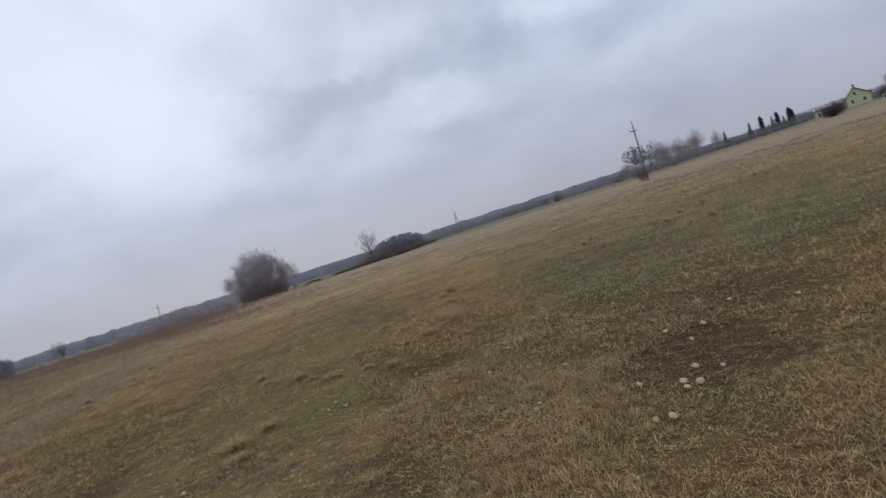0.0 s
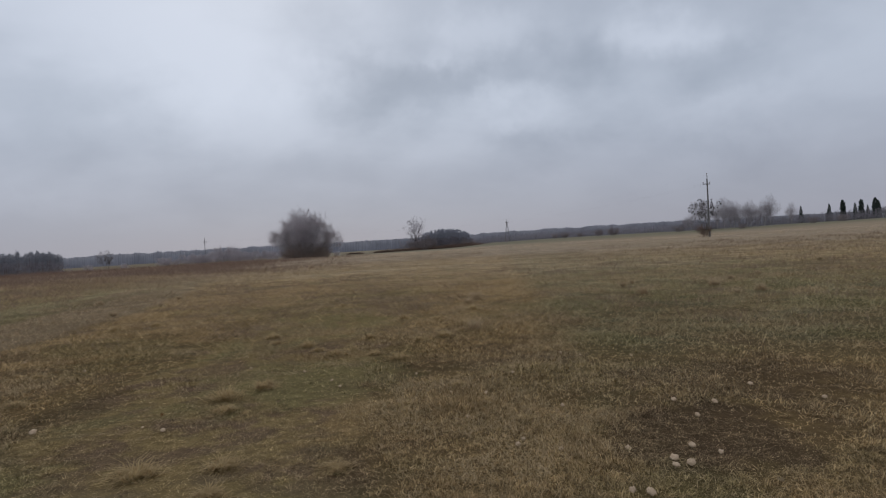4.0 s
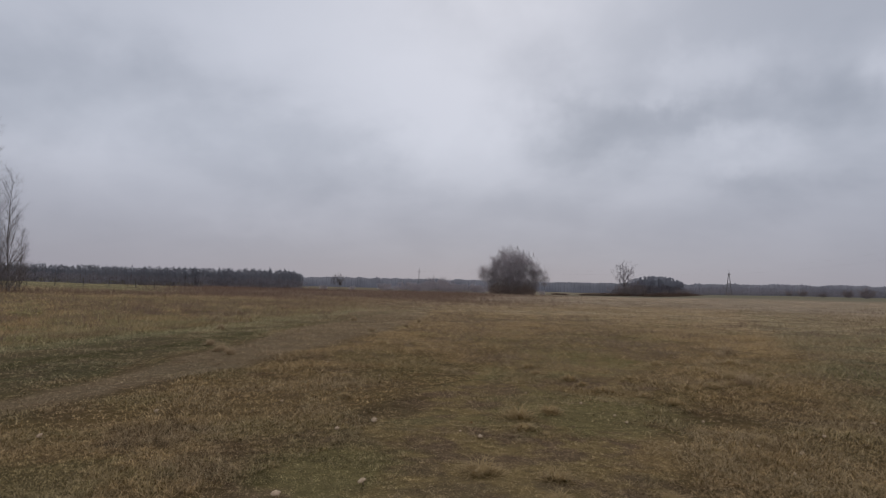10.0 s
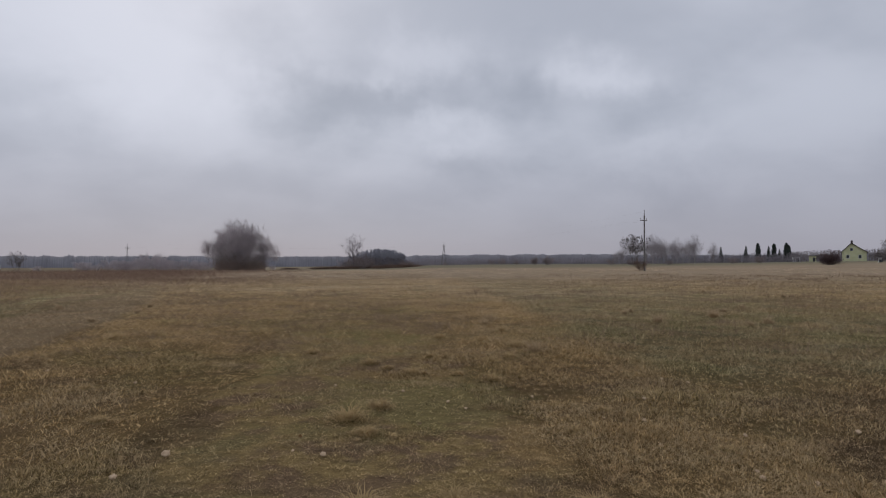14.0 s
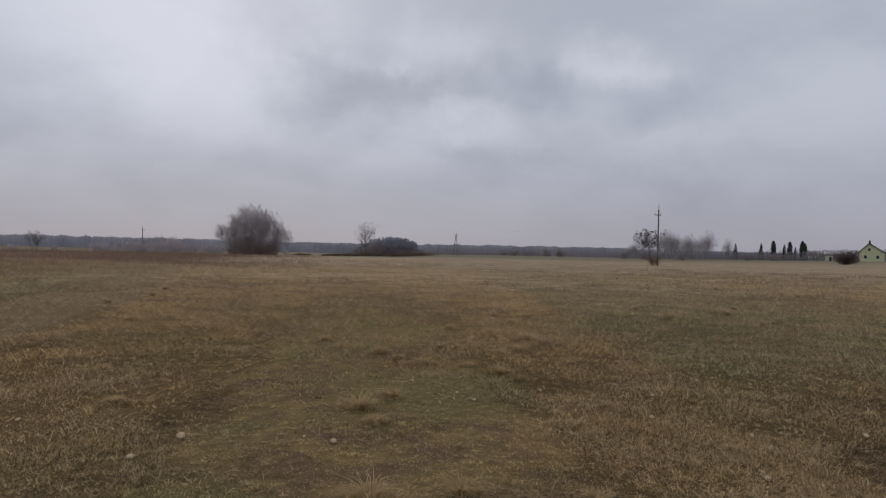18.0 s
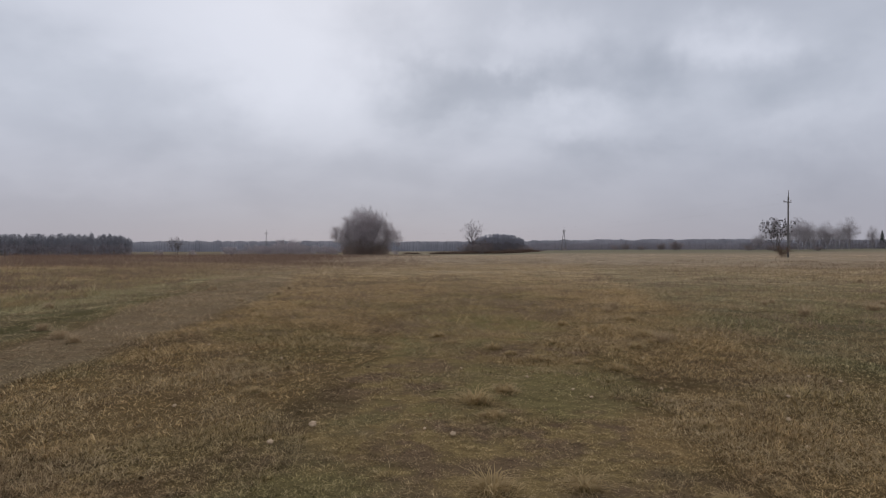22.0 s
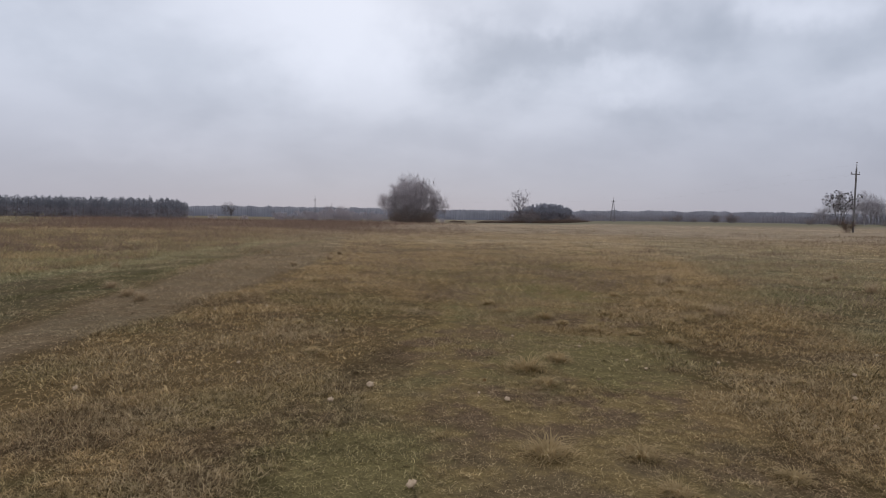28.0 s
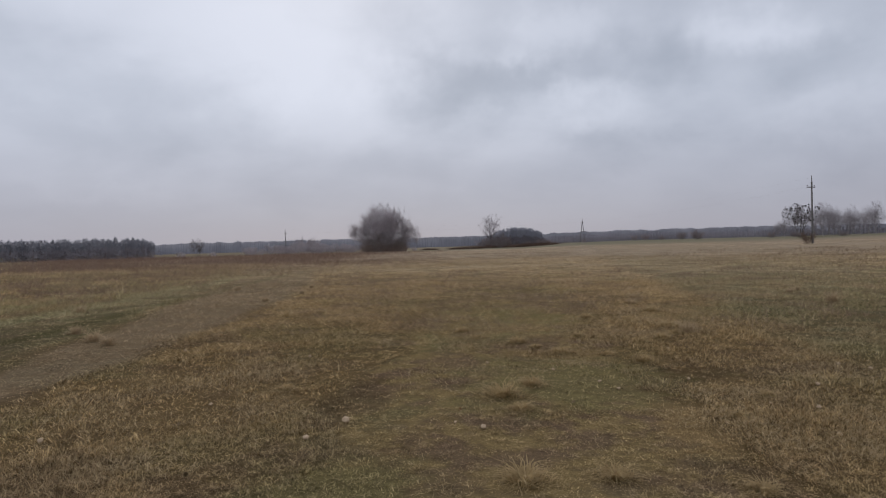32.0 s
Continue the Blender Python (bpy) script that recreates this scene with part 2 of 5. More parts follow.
    # the track's green verge and the pale ruts along it
    edge_pale = w.math("ADD", w.math("ADD", x, w.math("MULTIPLY", shift, 0.22)), w.math("ADD", w.math("MULTIPLY", y, 0.135), 9.2))
    green = w.mix(fleck, (0.150, 0.130, 0.066), (0.232, 0.200, 0.106))
    verge = w.math("MULTIPLY", w.span(edge_out, -0.5, 0.3, 0.7, 0.0), w.span(edge_pale, -0.6, 0.4))
    col = w.mix(verge, col, w.mix(w.span(fine, 0.40, 0.58, 0.0, 0.6), green, mown))
    for mid_s, half, tint, hue in ((1.9, 0.16, 0.6, w.scaled(olive, 0.72)), (0.0, 0.26, 0.8, w.scaled(green, 1.35)), (-0.55, 0.14, 0.5, w.scaled(olive, 0.75)), (-1.9, 0.2, 0.6, w.scaled(green, 1.3))):
        rut = w.span(w.math("ABSOLUTE", w.math("SUBTRACT", edge_pale, mid_s)), half, half * 2.4, tint, 0.0)
        rut = w.math("MULTIPLY", rut, w.span(y, 40.0, 60.0, 1.0, 0.0))
        col = w.mix(rut, col, hue)
    col = spots(col, ((-15.5, 20.6, 2.6, 1.3, 0.85), (-20.5, 24.0, 3.5, 1.4, 0.7), (-19.0, 33.0, 5.0, 2.0, 0.6)), w.scaled(red, 0.9))
    # further off: pale and brown streaks, greyed for haze, then weeds and meadow
    stripe = w.noise(w.vmath("MULTIPLY", pos, (0.03, 0.10, 0)), 1.0, 5.0, 0.65)
    away = w.math("MULTIPLY", w.span(y, 12.0, 42.0), w.span(edge_out, -3.0, 0.0, 0.3, 1.0))
    col = w.mix(w.math("MULTIPLY", away, w.span(stripe, 0.40, 0.62, 0.35, 0.9)), col, (0.318, 0.246, 0.158))
    col = w.mix(w.math("MULTIPLY", away, w.span(stripe, 0.34, 0.47, 0.7, 0.0)), col, (0.232, 0.172, 0.108))
    streak = w.noise(w.vmath("MULTIPLY", pos, (0.10, 0.34, 0)), 1.0, 5.0, 0.68, 0.6)
    col = w.mix(w.math("MULTIPLY", w.span(y, 11.0, 26.0), w.span(streak, 0.36, 0.48, 0.75, 0.0)), col, (0.178, 0.128, 0.076))
    col = w.mix(w.math("MULTIPLY", w.span(y, 11.0, 26.0), w.span(streak, 0.56, 0.68, 0.0, 0.45)), col, (0.335, 0.258, 0.156))
    col = w.mix(w.math("MULTIPLY", w.span(y, 34.0, 75.0), w.span(streak, 0.40, 0.60, 0.9, 0.45)), col, (0.308, 0.238, 0.172))
    far_left = w.math("MULTIPLY", w.span(w.math("ADD", x, w.math("MULTIPLY", y, 0.17)), -12.0, -2.0, 1.0, 0.0), w.span(y, 28.0, 44.0))
    band = w.span(w.noise(w.vmath("MULTIPLY", pos, (0.03, 0.12, 0)), 1.0, 3.0), 0.4, 0.56)
    col = w.mix(w.math("MULTIPLY", far_left, w.math("ADD", w.math("MULTIPLY", band, 0.45), 0.22)), col, red)
    meadow = w.math("MULTIPLY", w.span(y, 120.0, 170.0), w.span(y, 260.0, 420.0, 1.0, 0.6))
    col = w.mix(w.math("MULTIPLY", meadow, 0.85), col, (0.178, 0.164, 0.112))
    green_left = w.math("MULTIPLY", w.span(w.math("ADD", x, w.math("MULTIPLY", y, 0.80)), -14.0, 0.0, 1.0, 0.0), w.span(y, 42.0, 56.0))
    col = w.mix(w.math("MULTIPLY", green_left, 0.55), col, (0.170, 0.168, 0.080))
    return col, pos, w.math("MAXIMUM", lane, track)


def grass_material(name, light, vary):
    m, w, bsdf = material(name, 0.95, 0.04)
    col, pos, _ = field_colour(w)
    one = w.n("ShaderNodeNewGeometry").outputs["Random Per Island"]
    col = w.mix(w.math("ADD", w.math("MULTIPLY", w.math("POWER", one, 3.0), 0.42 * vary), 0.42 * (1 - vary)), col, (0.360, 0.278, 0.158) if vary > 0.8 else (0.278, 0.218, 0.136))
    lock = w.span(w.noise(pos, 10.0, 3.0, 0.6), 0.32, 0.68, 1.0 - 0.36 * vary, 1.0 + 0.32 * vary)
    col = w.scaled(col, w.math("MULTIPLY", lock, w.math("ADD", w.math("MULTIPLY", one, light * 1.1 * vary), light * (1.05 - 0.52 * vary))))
    join(w, col, bsdf.inputs["Base Color"])
    let_through(m, w, bsdf, col, 0.25 if vary > 0.5 else 0.45)
    return m


def ground_material():
    m, w, bsdf = material("field_soil_and_thatch", 1.0, 0.0)
    col, pos, short = field_colour(w)
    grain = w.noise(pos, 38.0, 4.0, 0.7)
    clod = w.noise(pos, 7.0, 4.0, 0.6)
    gap_shade = w.span(w.vmath("LENGTH", pos, out="Value"), 6.0, 40.0, 0.0, 1.0)
    gap_shade = w.math("MAXIMUM", w.math("ADD", w.math("MULTIPLY", gap_shade, 0.51), 0.49), w.math("MULTIPLY", short, 0.8))  # near soil darkened as shade between tall tufts, lighter thatch where sward is short
    col = w.scaled(col, w.math("MULTIPLY", w.math("ADD", w.math("MULTIPLY", grain, 0.9), w.math("MULTIPLY", clod, 0.55)), gap_shade))
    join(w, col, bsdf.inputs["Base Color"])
    bump(w, bsdf, w.math("ADD", w.math("MULTIPLY", grain, 0.5), clod), 0.8, 0.05)
    return m


def speckled(name, a, b, scale=3.0, rough=0.9, island=0.0, spec=0.2, thin=0.0):
    """A rough natural surface that varies between two colours, by place and by piece."""
    m, w, bsdf = material(name, rough, spec)
    pos = w.n("ShaderNodeNewGeometry")
    f = w.span(w.noise(pos.outputs["Position"], scale, 5.0, 0.65), 0.3, 0.7)
    if island:
        f = w.math("ADD", w.math("MULTIPLY", f, 1 - island), w.math("MULTIPLY", pos.outputs["Random Per Island"], island))
    col = w.mix(f, a, b)
    join(w, col, bsdf.inputs["Base Color"])
    bump(w, bsdf, w.noise(pos.outputs["Position"], scale * 6, 4.0), 0.4, 0.02)
    if thin:
        let_through(m, w, bsdf, col, thin)
    return m


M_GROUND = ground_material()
M_GRASS = grass_material("short_withered_grass", 0.95, 1.0)
# far sward: same grass colour, brightened and greyed as haze
M_GRASS_FAR = grass_material("hazy_withered_sward", 1.68, 0.42)
M_HUMP = grass_material("rough_tall_grass", 1.30, 0.55)
M_TUFT = speckled("straw_tussock", (0.31, 0.220, 0.104), (0.47, 0.345, 0.175), 2.0, 0.85, 0.8, 0.2, 0.5)
M_CLUMP = speckled("faded_weed_stalks", (0.32, 0.235, 0.140), (0.46, 0.345, 0.208), 0.6, 0.9, 0.7, 0.2, 0.5)
M_STRAW = speckled("pale_straw", (0.18, 0.122, 0.058), (0.43, 0.312, 0.164), 1.2, 0.8, 0.8, 0.2, 0.15)
M_WEED = speckled("dead_weed_stalks", (0.155, 0.100, 0.075), (0.220, 0.148, 0.108), 0.6, 0.9, 0.4, 0.2, 0.35)
M_DUNWEED = speckled("dun_weed_stalks", (0.190, 0.132, 0.088), (0.262, 0.188, 0.126), 0.6, 0.9, 0.4, 0.2, 0.35)
M_PALEWEED = speckled("pale_reed_stalks", (0.21, 0.155, 0.085), (0.29, 0.222, 0.13), 0.6, 0.9, 0.4, 0.2, 0.35)
M_LEAF = speckled("pale_dry_leaf", (0.40, 0.295, 0.175), (0.54, 0.41, 0.26), 30.0, 0.95, 0.4, 0.05)
M_CAP = speckled("pale_mushroom_cap", (0.330, 0.235, 0.145), (0.470, 0.350, 0.230), 45.0, 0.9, 0.0, 0.1)
M_STEM = speckled("mushroom_stem", (0.30, 0.215, 0.135), (0.40, 0.295, 0.19), 30.0, 0.9)
M_LEAFTAN = speckled("tan_dry_leaf", (0.16, 0.115, 0.062), (0.25, 0.182, 0.105), 30.0, 0.9, 0.4, 0.05)
M_WILLOW = speckled("willow_bark", (0.27, 0.228, 0.205), (0.40, 0.345, 0.310), 4.0, 0.9)
# twig colour raised well above bark tone to imitate hazy air
M_WILLOWTWIG = speckled("hazy_willow_twigs", (0.500, 0.452, 0.458), (0.660, 0.608, 0.612), 0.7, 0.9, 0.5, 0.1, 0.65)
M_SKIRT = speckled("brown_willow_suckers", (0.340, 0.262, 0.215), (0.470, 0.370, 0.310), 0.7, 0.9, 0.5, 0.1, 0.3)
M_BARK = speckled("grey_brown_bark", (0.085, 0.072, 0.064), (0.165, 0.140, 0.122), 5.0, 0.9)
M_TWIG = speckled("dark_bare_twigs", (0.115, 0.096, 0.092), (0.200, 0.168, 0.160), 0.8, 0.9, 0.5)
M_ASPENTWIG = speckled("aspen_twigs", (0.130, 0.113, 0.114), (0.205, 0.180, 0.180), 0.8, 0.9, 0.5)
M_BIRCH = speckled("birch_bark", (0.16, 0.145, 0.135), (0.42, 0.39, 0.37), 2.5, 0.8)
M_BIRCHTWIG = speckled("birch_twigs", (0.360, 0.322, 0.328), (0.480, 0.434, 0.440), 0.5, 0.9, 0.5, 0.1, 0.35)
M_DARKLEAF = speckled("dark_withered_leaves", (0.040, 0.035, 0.033), (0.090, 0.076, 0.066), 1.0, 0.9, 0.7)
# haze put into the colour: forest needles paled and blued
M_NEEDLE = speckled("hazy_pine_needles", (0.165, 0.168, 0.190), (0.215, 0.216, 0.236), 0.1, 0.95, 0.1, 0.0, 0.6)
# brown brush, paled so that the far shrubs look hazed
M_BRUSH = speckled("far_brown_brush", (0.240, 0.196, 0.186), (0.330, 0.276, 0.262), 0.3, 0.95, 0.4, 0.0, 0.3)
# copse needles painted paler still for haze
M_COPSE = speckled("hazy_copse_needles", (0.310, 0.310, 0.342), (0.350, 0.350, 0.382), 0.1, 0.95, 0.1, 0.0, 0.6)
# haze grey mixed into the hedge's twig colour
M_HEDGE = speckled("hazy_hedge_twigs", (0.200, 0.184, 0.196), (0.262, 0.240, 0.252), 0.1, 0.95, 0.2, 0.0, 0.45)
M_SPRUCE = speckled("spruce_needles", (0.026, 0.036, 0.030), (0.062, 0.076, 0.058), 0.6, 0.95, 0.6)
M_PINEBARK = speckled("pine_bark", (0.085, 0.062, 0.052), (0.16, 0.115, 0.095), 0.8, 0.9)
# next three: distance haze painted in as paler mauve-grey
M_WOODS = speckled("hazy_leafless_woods", (0.104, 0.101, 0.112), (0.150, 0.145, 0.157), 0.006, 0.95, 0.0)
M_UNDER = speckled("hazy_understorey", (0.205, 0.186, 0.200), (0.250, 0.228, 0.242), 0.05, 0.95, 0.2, 0.0, 0.5)
M_FARWOOD = speckled("hazy_bare_woods", (0.250, 0.234, 0.258), (0.300, 0.280, 0.304), 0.02, 0.95, 0.1, 0.0, 0.55)
M_POLE = speckled("weathered_pole", (0.125, 0.118, 0.114), (0.20, 0.188, 0.180), 3.0, 0.9)
M_STEEL = speckled("rusty_steel", (0.06, 0.05, 0.045), (0.12, 0.10, 0.09), 8.0, 0.6)
M_PORCELAIN = speckled("brown_porcelain", (0.10, 0.07, 0.06), (0.14, 0.10, 0.09), 8.0, 0.3, 0.0, 0.5)
M_PLASTER = speckled("yellow_green_plaster", (0.50, 0.505, 0.30), (0.59, 0.585, 0.37), 0.8, 0.9)
M_MAROON = speckled("dark_maroon_twigs", (0.070, 0.046, 0.048), (0.120, 0.082, 0.082), 0.8, 0.9, 0.5)
M_ROOF = speckled("dark_roof_sheets", (0.05, 0.042, 0.042), (0.09, 0.075, 0.072), 1.0, 0.7)
M_WHITE = speckled("white_wall_paint", (0.62, 0.62, 0.6), (0.78, 0.78, 0.76), 1.0, 0.7)
M_WINDOW = speckled("dark_window_glass", (0.03, 0.035, 0.04), (0.06, 0.065, 0.07), 1.0, 0.15, 0.0, 0.5)

# ---- mesh helpers ----


LIE_AZ = [-180, -95, -64, -56, -44, -32, -6, 2, 6, 12, 23, 32, 45, 95, 180]
LIE_EL = [-0.4, -0.5, -0.40, -0.55, -0.76, -0.80, -0.50, -0.37, -0.06, 0.04, 0.10, 0.24, 0.40, 0.3, -0.4]


def ground_z(x, y):
    """Height of the field: level where the camera hovers; further off it falls to the left and rises to the right."""
    x, y = np.asarray(x, float), np.asarray(y, float)
    r = np.hypot(x, y)
    k = np.clip((r - 40) / 220, 0, 1)
    k = k * k * (3 - 2 * k)
    lie = np.interp(np.degrees(np.arctan2(x, y)), LIE_AZ, LIE_EL)
    z = k * (1.45 + np.minimum(r, 1000) * np.tan(np.radians(lie)))
    z = z + 0.035 * np.sin(x * 0.9 + 1.3 * np.sin(y * 0.35)) * np.sin(y * 0.7 + 0.6) * np.clip(r / 6 - 0.5, 0, 1)
    z = z + 0.018 * np.sin(2.3 * x + 0.7) * np.sin(1.9 * y + 2.0)
    return z + 0.05 * np.sin(x * 0.21 + 1.0) * np.sin(y * 0.17) * np.clip((r - 8) / 20, 0, 1)


def spot(az, dist, lift=0.0):
    """A place on the field, by bearing to the right of +y and distance."""
    x, y = dist * math.sin(radians(az)), dist * math.cos(radians(az))
    return Vector((x, y, float(ground_z(x, y)) + lift))


def raw_mesh(name, verts, faces, mat, smooth=False):
    """A mesh from arrays; faces is an (n, k) array."""
    me = bpy.data.meshes.new(name)
    verts, faces = np.asarray(verts, np.float32), np.asarray(faces, np.int32)
    n, k = faces.shape
    me.vertices.add(len(verts))
    me.vertices.foreach_set("co", verts.ravel())
    me.loops.add(n * k)
    me.loops.foreach_set("vertex_index", faces.ravel())
    me.polygons.add(n)
    me.polygons.foreach_set("loop_start", np.arange(0, n * k, k, dtype=np.int32))
    me.materials.append(mat)
    me.update(calc_edges=True)
    if smooth:
        me.polygons.foreach_set("use_smooth", np.ones(n, bool))
    return me


def part(name, bm, mat, parent, label=""):
    """One mesh object under a thing or a part; bm is a bmesh or a ready mesh."""
    if isinstance(bm, bmesh.types.BMesh):
        me = bpy.data.meshes.new(name)
        bm.to_mesh(me)
        bm.free()
        me.materials.append(mat)
    else:
        me = bm
    ob = new(name, me)
    ob.parent = parent
    if label:
        tagged(ob, label)
    return ob


def thing(name, place, label, category, group="", turn=0.0):
    ob = new(name)
    ob.matrix_world = Matrix.Translation(place) @ pose(0, 0, 0, 0, 0, turn)
    ob.empty_display_size = 0.2
    return tagged(ob, label, category, group)


def box(bm, size, at=(0, 0, 0), bevel=0.0, m=None):
    got = bmesh.ops.create_cube(bm, size=1.0, matrix=(m or Matrix()) @ Matrix.Translation(at) @ Matrix.Diagonal((*size, 1)))
    if bevel:
        edges = list({e for v in got["verts"] for e in v.link_edges})
        bmesh.ops.bevel(bm, geom=edges, offset=bevel, segments=2, affect="EDGES")
    return bm


def rod(bm, a, b, r0, r1, sides=8):
    a, b = Vector(a), Vector(b)
    m = Matrix.Translation((a + b) / 2) @ (b - a).to_track_quat("Z", "Y").to_matrix().to_4x4()
    bmesh.ops.create_cone(bm, cap_ends=True, segments=sides, radius1=r0, radius2=r1, depth=(b - a).length, matrix=m)
    return bm


def tubes(segs, sides=3):
    """Tapered tubes from rows of start, end, start radius, end radius."""
    s = np.asarray(segs, float)
    p0, p1, r0, r1 = s[:, 0:3], s[:, 3:6], s[:, 6], s[:, 7]
    d = p1 - p0
    d /= np.linalg.norm(d, axis=1, keepdims=True) + 1e-9
    ref = np.where(np.abs(d[:, 2:3]) > 0.9, [[1.0, 0, 0]], [[0, 0, 1.0]])
    u = np.cross(d, ref)
    u /= np.linalg.norm(u, axis=1, keepdims=True) + 1e-9
    v = np.cross(d, u)
    n = len(s)
    verts = np.zeros((n, 2 * sides, 3))
    for k in range(sides):
        a = 2 * math.pi * k / sides
        off = u * math.cos(a) + v * math.sin(a)
        verts[:, k] = p0 + off * r0[:, None]
        verts[:, sides + k] = p1 + off * r1[:, None]
    base = (np.arange(n) * 2 * sides)[:, None]
    faces = np.concatenate([base + np.array([[k, (k + 1) % sides, sides + (k + 1) % sides, sides + k]]) for k in range(sides)])
    return verts.reshape(-1, 3), faces


def grow(rng, base, way, length, radius, depth, rule, out):
    """A limb with its side branches; out[level] collects tube rows."""
    steps = rule["steps"][depth]
    p, d = np.array(base, float), np.array(way, float)
    d /= np.linalg.norm(d)
    seg = length / steps
    kids = rule["kids"][depth] if depth < len(rule["kids"]) else 0
    points = []
    for i in range(steps):
        q = p + d * seg
        ra, rb = radius * (1 - 0.75 * i / steps), radius * (1 - 0.75 * (i + 1) / steps)
        out[depth].append((*p, *q, ra, rb))
        points.append((p, q, d.copy(), rb))
        p = q
        d = d + rng.normal(0, rule["wander"], 3)
        d[2] += rule["lift"][depth]
        d /= np.linalg.norm(d)
    if depth + 1 >= len(rule["steps"]):
        return
    for k in range(kids):
        f = rule["from"][depth] + (1 - rule["from"][depth]) * (k + rng.random()) / kids
        i = min(int(f * steps), steps - 1)
        a, b, dd, rr = points[i]
        at = a + (b - a) * (f * steps - i)
        side = rng.normal(0, 1, 3)
        side -= dd * side.dot(dd)
        side /= np.linalg.norm(side) + 1e-9
        new_way = dd * math.cos(rule["spread"][depth]) + side * math.sin(rule["spread"][depth])
        grow(rng, at, new_way, length * rule["ratio"][depth] * (0.65 + 0.6 * rng.random()) * (1.15 - 0.55 * f), max(rr * 0.7, rule["thin"]), depth + 1, rule, out)


def dome_twigs(rng, domes, limbs, count):
    """Twigs that fill the crown's lobes (place, half width, half height), each from the nearest limb piece outwards."""
    rows = []
    ends = limbs[:, 3:6]
    bulk = np.array([d[3] * d[4] for d in domes])
    for k in range(count):
        cx, cy, cz, wide, high = domes[int(rng.choice(len(domes), p=bulk / bulk.sum()))]
        d = rng.normal(0, 1, 3)
        d /= np.linalg.norm(d)
        f = rng.random() ** 0.42
        lump = 1 + 0.09 * math.sin(4 * d[0] + 6 * d[2]) + 0.08 * math.sin(11 * d[1] + 7 * d[0])
        tip = np.array([d[0] * wide, d[1] * wide, d[2] * high]) * f * lump + [cx, cy, cz]
        if tip[2] < 0.25:
            continue
        below = ends[(ends[:, 2] < tip[2] + 0.1)]
        gap = np.linalg.norm((below - tip) * [1, 1, 0.7], axis=1)
        order = np.argsort(gap)
        a = below[order[min(int(rng.random() * 4), len(order) - 1)]]
        if rng.random() < 0.72:  # most leave a side branch close by
            a = tip - (d * 0.5 + rng.normal(0, 0.35, 3) + [0, 0, 0.55]) * (0.7 + 0.5 * rng.random())
        b = (a + tip) / 2 + rng.normal(0, 0.12, 3)
        rows.append((*a, *b, 0.014, 0.011))
        rows.append((*b, *tip, 0.011, 0.006))
        for j in range(8):
            p = b + (tip - b) * (0.3 + 0.7 * (j + rng.random()) / 8)
            q = p + (d * 0.25 + rng.normal(0, 0.5, 3) + [0, 0, 0.3]) * (0.26 + 0.28 * rng.random())
            rows.append((*p, *q, 0.0075, 0.005))
    return rows


def bare_tree(name, place, label, category, rule, stems, height, radius, lean, seed, bark, twig, group="", foot=0.0, extra=None, dome=None, fill=2000, lobes=None, reach_to=0.84, fork=0.0, grown=1.0):
    """A leafless tree or shrub: limbs and twigs."""
    rng = np.random.default_rng(seed)
    out = [[] for _ in rule["steps"]]
    if fork:
        out[0].append((0, 0, -0.1, 0, 0, fork + 0.1, radius * 1.5, radius))
    for k in range(stems):
        a = 2 * math.pi * (k + rng.random() * 0.8) / stems
        tilt = lean * (rng.random() ** (0.6 if dome else 1.0) * 0.9 + 0.1) if stems > 1 else lean * 0.3
        way = (math.sin(tilt) * math.cos(a), math.sin(tilt) * math.sin(a), math.cos(tilt))
        reach = height * (0.78 + 0.3 * rng.random())
        if dome:  # the crown fills an upright ellipsoid: height of its centre, half width, half height
            mid, wide, high = dome[0] - fork, dome[1], dome[2]
            qa, qb, qc = (math.sin(tilt) / wide) ** 2 + (math.cos(tilt) / high) ** 2, -2 * math.cos(tilt) * mid / high ** 2, (mid / high) ** 2 - 1
            reach = (-qb + math.sqrt(max(qb * qb - 4 * qa * qc, 0))) / (2 * qa) * (reach_to + 0.1 * rng.random())
        grow(rng, (foot * math.cos(a) * rng.random(), foot * math.sin(a) * rng.random(), fork - 0.1), way, reach, radius * (0.6 + 0.5 * rng.random()), 0, rule, out)
    ob = thing(name, place, label, category, group)
    ob.scale = (grown, grown, grown)
    part("trunk", raw_mesh("limbs", *tubes(sum(out[:2], []), 3 if name.endswith("shrub") else 5), bark, True), bark, ob)
    fine = sum(out[2:], [])
    if dome:
        fine = fine + dome_twigs(rng, lobes or ((0, 0, *dome),), np.array(out[0]), fill)
    if fine:
        part("crown", raw_mesh("crown", *tubes(fine, 3), twig), twig, ob)
    if extra:
        tips = np.array(sum(out[1:], []))[:, 3:6]
        extra(ob, tips, rng)
    return ob


def shards(rng, centres, size, per, flat=1.0):
    """Ragged clumps of small triangles round each centre, for needles and leaves."""
    c = np.repeat(np.asarray(centres, float), per, axis=0)
    s = np.repeat(np.broadcast_to(size, (len(centres),)), per)
    c = c + rng.normal(0, 1, c.shape) * s[:, None] * np.array([0.5, 0.5, 0.5 * flat])
    n = len(c)
    v = np.stack([c + rng.normal(0, 1, (n, 3)) * s[:, None] * 0.42 for _ in range(3)], 1)
    return v.reshape(-1, 3), np.arange(3 * n).reshape(n, 3)


def merged(pieces):
    """Several (verts, faces) into one."""
    vs, fs, k = [], [], 0
    for v, f in pieces:
        vs.append(v)
        fs.append(f + k)
        k += len(v)
    return np.concatenate(vs), np.concatenate(fs)


# ---- the field: one sheet to the horizon ----


